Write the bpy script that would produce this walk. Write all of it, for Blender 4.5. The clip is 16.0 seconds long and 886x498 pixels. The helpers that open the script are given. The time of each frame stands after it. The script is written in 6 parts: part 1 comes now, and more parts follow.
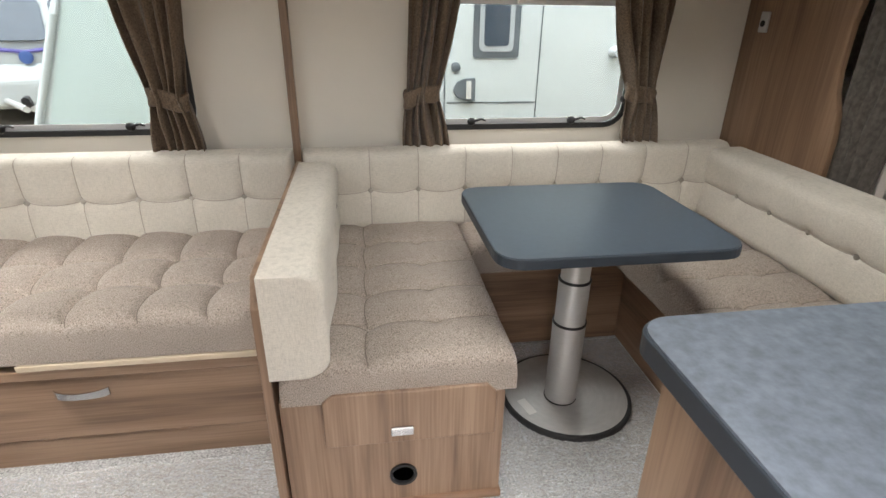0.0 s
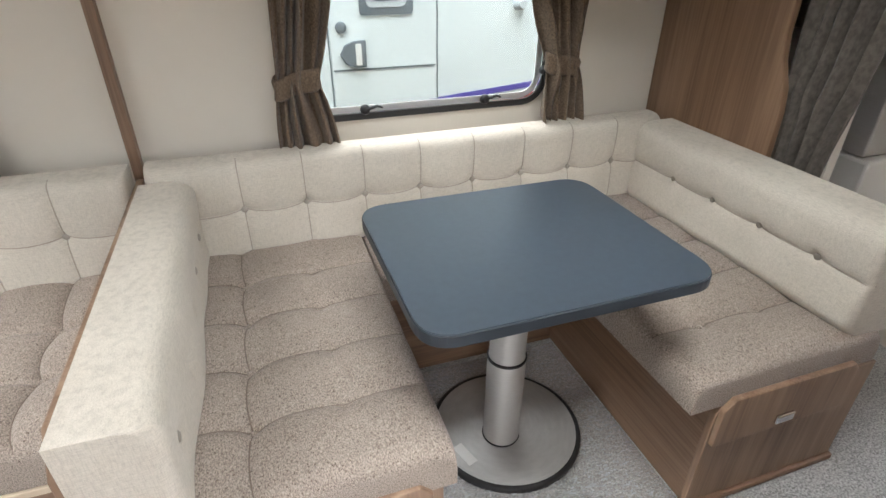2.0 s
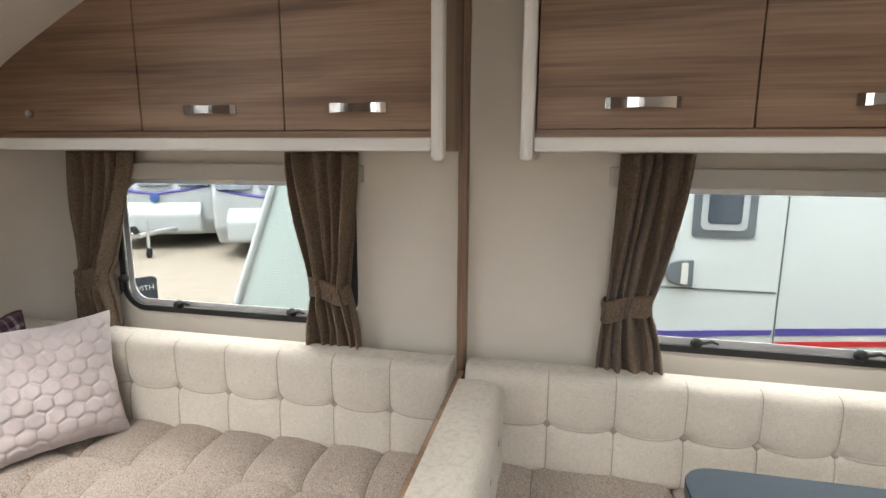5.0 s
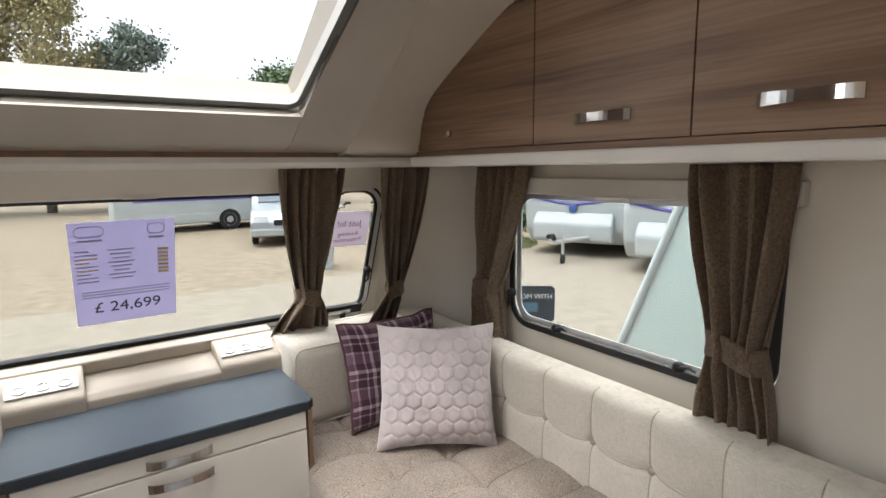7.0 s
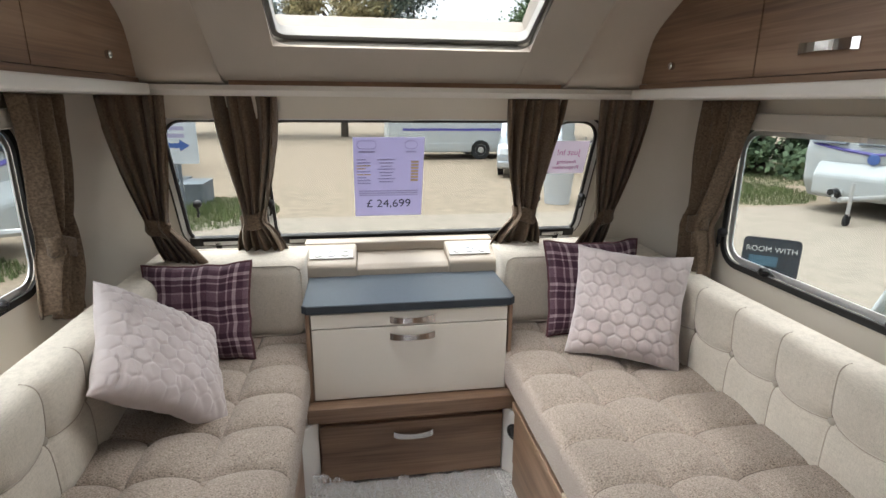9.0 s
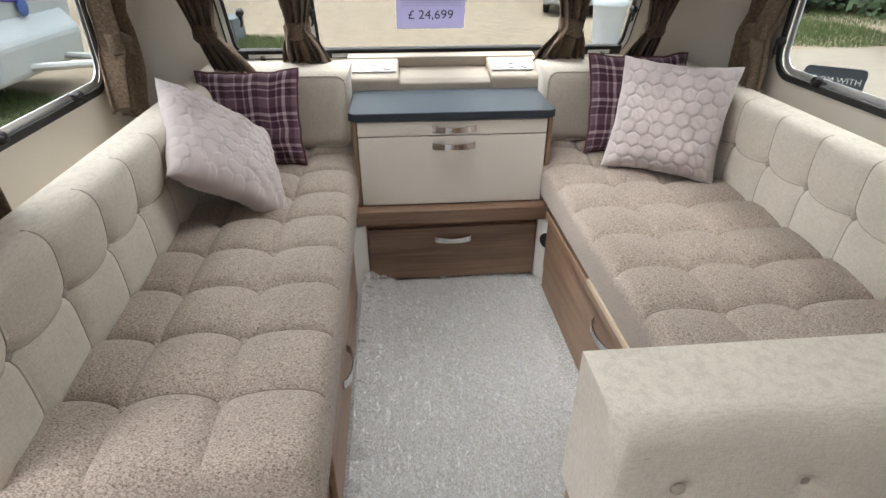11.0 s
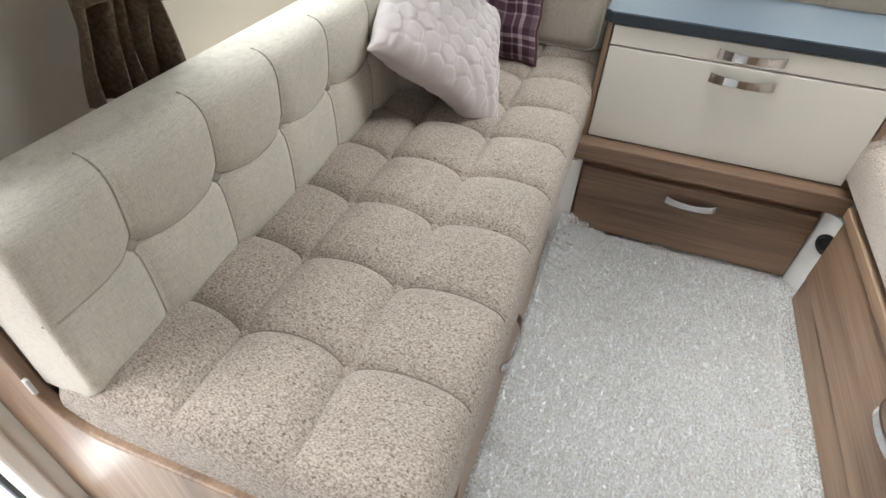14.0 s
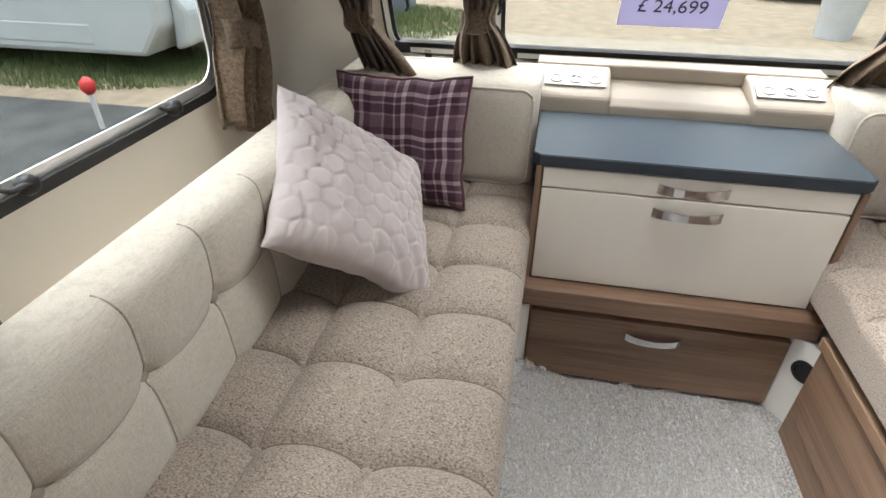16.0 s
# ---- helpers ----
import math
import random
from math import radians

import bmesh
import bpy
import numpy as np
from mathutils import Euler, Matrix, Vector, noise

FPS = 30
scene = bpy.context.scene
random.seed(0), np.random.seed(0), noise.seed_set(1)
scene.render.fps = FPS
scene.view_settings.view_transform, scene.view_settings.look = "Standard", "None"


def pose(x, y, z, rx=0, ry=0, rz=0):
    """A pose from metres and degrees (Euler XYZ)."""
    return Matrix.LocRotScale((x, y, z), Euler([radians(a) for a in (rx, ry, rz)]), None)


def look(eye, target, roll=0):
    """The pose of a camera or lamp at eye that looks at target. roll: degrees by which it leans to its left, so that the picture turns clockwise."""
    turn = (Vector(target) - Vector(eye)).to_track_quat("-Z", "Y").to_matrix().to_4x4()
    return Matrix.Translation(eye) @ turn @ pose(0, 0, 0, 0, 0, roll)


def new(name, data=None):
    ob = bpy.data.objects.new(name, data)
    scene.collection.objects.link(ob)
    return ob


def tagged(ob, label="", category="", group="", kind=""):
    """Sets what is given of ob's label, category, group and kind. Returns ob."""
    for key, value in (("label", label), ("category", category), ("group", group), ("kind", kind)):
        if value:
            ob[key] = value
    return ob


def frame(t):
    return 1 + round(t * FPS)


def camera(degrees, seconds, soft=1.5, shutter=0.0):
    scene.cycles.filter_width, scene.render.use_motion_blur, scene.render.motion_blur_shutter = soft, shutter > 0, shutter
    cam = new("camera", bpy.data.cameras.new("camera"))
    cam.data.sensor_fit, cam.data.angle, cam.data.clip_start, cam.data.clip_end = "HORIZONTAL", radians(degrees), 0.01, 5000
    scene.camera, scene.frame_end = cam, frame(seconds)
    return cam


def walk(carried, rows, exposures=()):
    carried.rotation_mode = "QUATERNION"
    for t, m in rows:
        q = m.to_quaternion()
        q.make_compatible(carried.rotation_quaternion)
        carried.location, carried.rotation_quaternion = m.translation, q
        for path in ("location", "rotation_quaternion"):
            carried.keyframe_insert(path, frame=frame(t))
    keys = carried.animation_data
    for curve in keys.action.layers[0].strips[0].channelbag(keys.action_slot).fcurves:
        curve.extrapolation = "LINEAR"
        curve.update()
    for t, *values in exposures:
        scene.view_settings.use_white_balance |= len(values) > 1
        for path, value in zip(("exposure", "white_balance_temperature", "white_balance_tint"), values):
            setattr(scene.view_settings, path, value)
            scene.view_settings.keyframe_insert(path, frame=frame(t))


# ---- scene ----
cam = camera(79.4, 16.0)
PATH = [
    (0, (0.138, 0.208, 1.229), (0.405, 2.008, 0.4), 0.8),
    (0.5, (0.15, 0.255, 1.22), (0.484, 2.014, 0.331), 0.4),
    (1, (0.161, 0.357, 1.216), (0.573, 2.067, 0.263), 0.0),
    (1.5, (0.186, 0.488, 1.205), (0.698, 2.153, 0.223), -0.0),
    (2, (0.232, 0.611, 1.281), (0.8, 2.245, 0.277), 0.2),
    (2.5, (0.218, 0.615, 1.289), (0.832, 2.308, 0.419), -0.1),
    (3, (0.21, 0.608, 1.315), (0.807, 2.366, 0.573), 0.2),
    (3.2, (0.209, 0.614, 1.318), (0.778, 2.409, 0.643), 0.4),
    (5.3, (0.142, 0.73, 1.342), (-0.49, 2.598, 1.009), 0.1),
    (5.5, (0.13, 0.745, 1.341), (-0.635, 2.564, 1.011), -0.1),
    (6, (0.091, 0.811, 1.334), (-0.985, 2.467, 1.019), -0.4),
    (6.5, (0.039, 0.919, 1.34), (-1.324, 2.352, 1.039), -0.7),
    (7, (0.045, 0.994, 1.342), (-1.576, 2.127, 1.039), -0.7),
    (7.5, (0.101, 1.036, 1.334), (-1.668, 1.919, 1.032), -0.1),
    (8, (0.189, 1.051, 1.342), (-1.672, 1.697, 0.998), 0.5),
    (8.5, (0.247, 1.029, 1.338), (-1.658, 1.475, 0.925), 0.6),
    (9, (0.305, 0.997, 1.327), (-1.6, 1.303, 0.799), 0.5),
    (9.2, (0.336, 0.98, 1.323), (-1.56, 1.255, 0.747), 0.4),
    (11.3, (0.442, 0.957, 1.201), (-1.234, 1.086, 0.117), 0.6),
    (11.5, (0.445, 0.953, 1.194), (-1.213, 1.054, 0.079), 1.1),
    (12, (0.438, 0.94, 1.191), (-1.169, 0.934, 0.0), 1.3),
    (12.5, (0.396, 0.922, 1.185), (-1.157, 0.774, -0.067), 1.6),
    (13, (0.288, 0.92, 1.157), (-1.209, 0.615, -0.134), 1.5),
    (13.5, (0.155, 0.891, 1.128), (-1.3, 0.505, -0.188), 2.8),
    (14, (0.09, 0.882, 1.116), (-1.321, 0.414, -0.222), 2.9),
    (14.5, (0.03, 0.851, 1.103), (-1.381, 0.35, -0.223), 2.6),
    (15, (-0.064, 0.818, 1.117), (-1.535, 0.311, -0.178), 1.6),
    (15.5, (-0.146, 0.819, 1.149), (-1.711, 0.336, -0.083), 0.0),
    (16, (-0.207, 0.819, 1.173), (-1.868, 0.489, 0.055), 0.4),
]
STOPS = [(0.0, 3.2), (1.5, 3.3), (3.0, 3.6), (4.2, 3.45), (5.5, 3.15), (6.2, 3.05), (7.0, 2.9), (9.0, 2.88), (11.5, 3.02), (12.5, 3.12), (14.5, 3.36), (15.3, 3.36), (16.0, 3.12)]
BALANCE = {0.0: (6650, 11), 1.5: (6500, 11), 3.0: (6300, 10), 4.2: (6500, 11), 5.5: (6700, 12), 6.2: (6700, 13), 7.0: (6550, 12), 9.0: (6500, 11), 11.5: (6450, 10), 12.5: (6300, 7), 14.5: (6300, 7), 15.3: (6300, 7), 16.0: (6500, 10)}
EXPOSURES = [(t, stops, *BALANCE[t]) for t, stops in STOPS]
walk(cam, [(t, look(eye, target, roll)) for t, eye, target, roll in PATH], EXPOSURES)

# ---- light: overcast daylight through the windows, the roof light and the open door ----
world = bpy.data.worlds.new("overcast")
scene.world = world
world.use_nodes = True
wn, wl = world.node_tree.nodes, world.node_tree.links
sky = wn.new("ShaderNodeTexSky")
sky.sky_type = 'NISHITA'
sky.sun_disc = False
sky.sun_elevation, sky.sun_rotation = radians(72), radians(200)
sky.dust_density, sky.ozone_density = 4.0, 0.6
grey = wn.new("ShaderNodeHueSaturation")
grey.inputs["Saturation"].default_value = 0.25
wl.new(sky.outputs[0], grey.inputs["Color"])
wl.new(grey.outputs[0], wn["Background"].inputs["Color"])
wn["Background"].inputs["Strength"].default_value = 0.13
sun = new("sun", bpy.data.lights.new("sun", "SUN"))
sun.data.energy, sun.data.angle, sun.data.color = 1.6, radians(90), (1.0, 0.98, 0.95)
sun.matrix_world = look((0, 0, 6), (0.65, 0.1, 0.5))


# ---- materials ----
def mat(name, col, rough=0.6, metal=0.0, var=0.10, scale=6.0, bump=0.0, bscale=200.0, spec=0.5, sheen=0.0, coat=0.0, stretch=(1, 1, 1)):
    m = bpy.data.materials.new(name)
    m.use_nodes = True
    n, l = m.node_tree.nodes, m.node_tree.links
    b = n["Principled BSDF"]
    b.inputs["Roughness"].default_value, b.inputs["Metallic"].default_value = rough, metal
    b.inputs["Specular IOR Level"].default_value = spec
    b.inputs["Sheen Weight"].default_value, b.inputs["Coat Weight"].default_value = sheen, coat
    tc, mp = n.new("ShaderNodeTexCoord"), n.new("ShaderNodeMapping")
    mp.inputs["Scale"].default_value = stretch
    l.new(tc.outputs["Object"], mp.inputs["Vector"])
    a, c = n.new("ShaderNodeTexNoise"), n.new("ShaderNodeTexNoise")
    a.inputs["Scale"].default_value, a.inputs["Detail"].default_value = scale, 6
    c.inputs["Scale"].default_value, c.inputs["Detail"].default_value = bscale, 3
    r = n.new("ShaderNodeValToRGB")
    lo, hi = [max(0, v * (1 - var)) for v in col], [min(1, v * (1 + var)) for v in col]
    r.color_ramp.elements[0].color, r.color_ramp.elements[1].color = (*lo, 1), (*hi, 1)
    r.color_ramp.elements[0].position, r.color_ramp.elements[1].position = 0.3, 0.7
    l.new(mp.outputs[0], a.inputs["Vector"]), l.new(mp.outputs[0], c.inputs["Vector"])
    l.new(a.outputs["Fac"], r.inputs["Fac"]), l.new(r.outputs["Color"], b.inputs["Base Color"])
    if bump:
        bp = n.new("ShaderNodeBump")
        bp.inputs["Strength"].default_value, bp.inputs["Distance"].default_value = bump, 0.002
        l.new(c.outputs["Fac"], bp.inputs["Height"]), l.new(bp.outputs[0], b.inputs["Normal"])
    return m


def nodes_of(m):
    return m.node_tree.nodes, m.node_tree.links, m.node_tree.nodes["Principled BSDF"]


def ramp(n, stops):
    r = n.new("ShaderNodeValToRGB")
    e = r.color_ramp.elements
    while len(e) < len(stops):
        e.new(0.5)
    for k, (p, c) in enumerate(stops):
        e[k].position, e[k].color = p, (*c, 1)
    return r


def wood(name, axis, dark=(0.115, 0.066, 0.040), mid=(0.225, 0.142, 0.091), light=(0.33, 0.22, 0.145)):
    """Laminate with grain that runs along the axis 0, 1 or 2."""
    m = bpy.data.materials.new(name)
    m.use_nodes = True
    n, l, b = nodes_of(m)
    tc, mp, mp2 = n.new("ShaderNodeTexCoord"), n.new("ShaderNodeMapping"), n.new("ShaderNodeMapping")
    broad, fine = [11.0, 11.0, 11.0], [160.0, 160.0, 160.0]
    broad[axis], fine[axis] = 0.9, 3.5
    mp.inputs["Scale"].default_value, mp2.inputs["Scale"].default_value = broad, fine
    a, c = n.new("ShaderNodeTexNoise"), n.new("ShaderNodeTexNoise")
    a.inputs["Scale"].default_value, a.inputs["Detail"].default_value, a.inputs["Distortion"].default_value = 1.0, 5, 0.9
    c.inputs["Scale"].default_value, c.inputs["Detail"].default_value = 1.0, 4
    w = n.new("ShaderNodeMath")
    w.operation = "MULTIPLY_ADD"
    w.inputs[1].default_value, w.inputs[2].default_value = 0.35, 0.0
    mix = n.new("ShaderNodeMath")
    mix.operation = "MULTIPLY_ADD"
    mix.inputs[1].default_value = 0.72
    l.new(tc.outputs["Object"], mp.inputs[0]), l.new(tc.outputs["Object"], mp2.inputs[0])
    l.new(mp.outputs[0], a.inputs["Vector"]), l.new(mp2.outputs[0], c.inputs["Vector"])
    l.new(c.outputs["Fac"], w.inputs[0])
    l.new(a.outputs["Fac"], mix.inputs[0]), l.new(w.outputs[0], mix.inputs[2])
    r = ramp(n, [(0.33, dark), (0.5, mid), (0.68, light)])
    l.new(mix.outputs[0], r.inputs["Fac"]), l.new(r.outputs["Color"], b.inputs["Base Color"])
    bp = n.new("ShaderNodeBump")
    bp.inputs["Strength"].default_value, bp.inputs["Distance"].default_value = 0.12, 0.001
    l.new(c.outputs["Fac"], bp.inputs["Height"]), l.new(bp.outputs[0], b.inputs["Normal"])
    b.inputs["Roughness"].default_value = 0.42
    return m


def fabric(name, base, fleck, weave=900.0, amount=0.5, rough=0.95, bump=0.5, speck=None, linen=0.0):
    """Woven cloth: fine thread relief, mottled thread colour and a few dark flecks."""
    m = bpy.data.materials.new(name)
    m.use_nodes = True
    n, l, b = nodes_of(m)
    tc = n.new("ShaderNodeTexCoord")
    mp = n.new("ShaderNodeMapping")
    mp.inputs["Scale"].default_value = (1.0, 0.55, 0.70)
    a, c, v = n.new("ShaderNodeTexNoise"), n.new("ShaderNodeTexNoise"), n.new("ShaderNodeTexNoise")
    a.inputs["Scale"].default_value, a.inputs["Detail"].default_value = weave * 0.20, 3
    c.inputs["Scale"].default_value, c.inputs["Detail"].default_value = 7.0, 4
    v.inputs["Scale"].default_value, v.inputs["Detail"].default_value = weave * 0.14, 2
    for t in (a, v):
        l.new(mp.outputs[0], t.inputs["Vector"])
    l.new(tc.outputs["Object"], mp.inputs[0]), l.new(tc.outputs["Object"], c.inputs["Vector"])
    mid = [0.5 * (p + q) for p, q in zip(base, fleck)]
    r = ramp(n, [(0.5 - 0.28 * amount, fleck), (0.5, mid), (0.5 + 0.25 * amount, base)])
    l.new(a.outputs["Fac"], r.inputs["Fac"])
    soft = n.new("ShaderNodeMixRGB")
    soft.blend_type, soft.inputs[0].default_value = "MULTIPLY", 0.35
    tone = ramp(n, [(0.3, (0.75, 0.75, 0.75)), (0.7, (1, 1, 1))])
    l.new(c.outputs["Fac"], tone.inputs["Fac"])
    l.new(r.outputs["Color"], soft.inputs[1]), l.new(tone.outputs["Color"], soft.inputs[2])
    out = soft
    if linen:
        for k in ((0.10, 0.10, 1.0), (1.0, 1.0, 0.10)):
            mq, th = n.new("ShaderNodeMapping"), n.new("ShaderNodeTexNoise")
            mq.inputs["Scale"].default_value = k
            th.inputs["Scale"].default_value, th.inputs["Detail"].default_value = weave * 0.28, 3
            l.new(tc.outputs["Object"], mq.inputs[0]), l.new(mq.outputs[0], th.inputs["Vector"])
            tone2 = ramp(n, [(0.36, (1 - linen,) * 3), (0.5, (1, 1, 1)), (0.66, (1 + 0.4 * linen,) * 3)])
            mu = n.new("ShaderNodeMixRGB")
            mu.blend_type, mu.inputs[0].default_value = "MULTIPLY", 1.0
            l.new(th.outputs["Fac"], tone2.inputs["Fac"]), l.new(out.outputs[0], mu.inputs[1]), l.new(tone2.outputs["Color"], mu.inputs[2])
            out = mu
    if speck:
        dots = ramp(n, [(0.335, speck), (0.385, (1, 1, 1))])
        l.new(v.outputs["Fac"], dots.inputs["Fac"])
        mul = n.new("ShaderNodeMixRGB")
        mul.blend_type, mul.inputs[0].default_value = "MULTIPLY", 0.75
        l.new(out.outputs[0], mul.inputs[1]), l.new(dots.outputs["Color"], mul.inputs[2])
        out = mul
    l.new(out.outputs[0], b.inputs["Base Color"])
    bp = n.new("ShaderNodeBump")
    bp.inputs["Strength"].default_value, bp.inputs["Distance"].default_value = bump, 0.0025
    l.new(a.outputs["Fac"], bp.inputs["Height"]), l.new(bp.outputs[0], b.inputs["Normal"])
    b.inputs["Roughness"].default_value, b.inputs["Specular IOR Level"].default_value = rough, 0.15
    b.inputs["Sheen Weight"].default_value = 0.15
    return m


def glass(name, tint=(1, 1, 1)):
    m = bpy.data.materials.new(name)
    m.use_nodes = True
    n, l, b = nodes_of(m)
    b.inputs["Base Color"].default_value = (*tint, 1)
    b.inputs["Roughness"].default_value, b.inputs["Transmission Weight"].default_value = 0.0, 1.0
    b.inputs["IOR"].default_value = 1.01
    return m


WALL = mat("cream_wall_board", (0.71, 0.66, 0.58), 0.75, var=0.03, scale=3, bump=0.15, bscale=700)
LINING = mat("grey_beige_moulded_lining", (0.45, 0.405, 0.35), 0.7, var=0.05, scale=4, bump=0.12, bscale=500)
PANEL = mat("beige_corner_panel", (0.60, 0.55, 0.48), 0.7, var=0.04, scale=4, bump=0.12, bscale=500)
CEIL = mat("cream_ceiling_board", (0.60, 0.545, 0.475), 0.8, var=0.03, scale=3, bump=0.1, bscale=500)
MIDW = ((0.098, 0.055, 0.034), (0.195, 0.120, 0.076), (0.285, 0.187, 0.123))
DARKW = ((0.105, 0.058, 0.035), (0.225, 0.135, 0.083), (0.335, 0.218, 0.142))
WOODX, WOODY, WOODZ = wood("walnut_laminate_lengthways", 0, *DARKW), wood("walnut_laminate_crossways", 1, *DARKW), wood("walnut_laminate_upright", 2)
WOODB, WOODM = wood("walnut_laminate_base", 0, (0.105, 0.060, 0.037), (0.205, 0.128, 0.081), (0.30, 0.198, 0.130)), wood("walnut_laminate_drawer", 1, *MIDW)
# Darker copy of the upright walnut, with the bulkhead's shade in its colour.
WOODP = wood("walnut_laminate_bulkhead_shade", 2, (0.085, 0.043, 0.023), (0.175, 0.100, 0.057), (0.25, 0.155, 0.095))
PALE = wood("pale_softwood", 0, (0.46, 0.36, 0.25), (0.53, 0.43, 0.31), (0.58, 0.48, 0.36))
EDGE = mat("brown_edging", (0.24, 0.14, 0.085), 0.5, var=0.15, scale=20)
LIP = mat("white_plastic_trim", (0.74, 0.71, 0.66), 0.45, var=0.03)
CREAM = fabric("cream_woven_upholstery", (0.645, 0.60, 0.522), (0.575, 0.53, 0.458), 2300, 0.9, bump=0.40, linen=0.10)
# Buttons on cream cushions carry their dimple shade in a darker colour.
BUTTON = mat("shaded_button_cloth", (0.36, 0.33, 0.285), 0.95, var=0.1, scale=60)
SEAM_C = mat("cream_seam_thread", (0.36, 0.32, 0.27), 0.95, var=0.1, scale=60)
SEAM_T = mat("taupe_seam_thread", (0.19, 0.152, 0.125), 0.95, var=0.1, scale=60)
TWEED = fabric("taupe_tweed_upholstery", (0.515, 0.44, 0.38), (0.20, 0.163, 0.137), 2200, 0.70, bump=0.9, speck=(0.34, 0.29, 0.26))
BROWN = fabric("brown_curtain_cloth", (0.215, 0.157, 0.108), (0.090, 0.063, 0.044), 1150, 0.85, bump=0.5)
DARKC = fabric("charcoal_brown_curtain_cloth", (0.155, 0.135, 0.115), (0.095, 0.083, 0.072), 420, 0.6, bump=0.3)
SLATE = mat("slate_blue_worktop_laminate", (0.050, 0.068, 0.088), 0.34, var=0.06, scale=60, spec=0.65)
SLATE_W = mat("mottled_slate_worktop_laminate", (0.135, 0.160, 0.195), 0.42, var=0.24, scale=75, bump=0.05, bscale=300)
SLATE_E = mat("dark_slate_edging", (0.032, 0.040, 0.050), 0.45, var=0.1, spec=0.3)
GLOSSW = mat("cream_gloss_laminate", (0.74, 0.70, 0.63), 0.25, var=0.02, scale=2)
MOULD = mat("beige_moulded_plastic", (0.39, 0.34, 0.28), 0.5, var=0.04, bump=0.08, bscale=400)
CHROME = mat("polished_chrome", (0.62, 0.62, 0.625), 0.12, 1.0, var=0.02)
ALU = mat("brushed_aluminium", (0.56, 0.555, 0.54), 0.5, 0.5, var=0.06, scale=30, stretch=(1, 1, 30))
ALUW = mat("silver_window_trim", (0.75, 0.76, 0.76), 0.35, 0.6, var=0.03)
BLACK = mat("black_plastic", (0.012, 0.012, 0.013), 0.4, var=0.1, spec=0.4)
RUBBER = mat("black_rubber", (0.018, 0.018, 0.019), 0.6, var=0.1)
BLIND = mat("grey_blind_cassette", (0.52, 0.49, 0.44), 0.6, var=0.03)
SOCKW = mat("grey_white_socket_plate", (0.58, 0.575, 0.56), 0.4, var=0.03)
WHITE = mat("white_plastic", (0.78, 0.77, 0.74), 0.4, var=0.02)
# Pane colours are greyed to hold down the brightness of the outdoor view.
ROOFGLASS = glass("sky_dimming_roof_acrylic", (0.36, 0.378, 0.382))
GLASS = glass("view_dimming_acrylic", (0.235, 0.262, 0.267))
STEPB = mat("blue_grey_step_plastic", (0.13, 0.155, 0.20), 0.6, var=0.1)


def carpet():
    """Short grey pile: fine tufts, brushed streaks and broad tone."""
    m = bpy.data.materials.new("grey_carpet_pile")
    m.use_nodes = True
    n, l, b = nodes_of(m)
    tc, mp = n.new("ShaderNodeTexCoord"), n.new("ShaderNodeMapping")
    a, c, w = n.new("ShaderNodeTexNoise"), n.new("ShaderNodeTexNoise"), n.new("ShaderNodeTexNoise")
    a.inputs["Scale"].default_value, a.inputs["Detail"].default_value = 170, 3
    c.inputs["Scale"].default_value, c.inputs["Detail"].default_value = 5, 5
    mp.inputs["Scale"].default_value, mp.inputs["Rotation"].default_value = (60, 130, 60), (0, 0, 0.3)
    w.inputs["Scale"].default_value, w.inputs["Detail"].default_value, w.inputs["Distortion"].default_value = 1.0, 4, 2.2
    l.new(tc.outputs["Object"], mp.inputs[0]), l.new(mp.outputs[0], w.inputs["Vector"])
    l.new(tc.outputs["Object"], a.inputs["Vector"]), l.new(tc.outputs["Object"], c.inputs["Vector"])
    last = None
    for tex, gain in ((a, 0.50), (w, 0.40), (c, 0.10)):
        g = n.new("ShaderNodeMath")
        g.operation, g.inputs[1].default_value, g.inputs[2].default_value = "MULTIPLY_ADD", gain, 0.0
        l.new(tex.outputs["Fac"], g.inputs[0])
        if last:
            l.new(last.outputs[0], g.inputs[2])
        last = g
    r = ramp(n, [(0.40, (0.23, 0.227, 0.222)), (0.60, (0.62, 0.615, 0.605))])
    l.new(last.outputs[0], r.inputs["Fac"]), l.new(r.outputs["Color"], b.inputs["Base Color"])
    bq = n.new("ShaderNodeBump")
    bq.inputs["Strength"].default_value, bq.inputs["Distance"].default_value = 0.7, 0.005
    l.new(last.outputs[0], bq.inputs["Height"]), l.new(bq.outputs[0], b.inputs["Normal"])
    b.inputs["Roughness"].default_value = 0.9
    return m


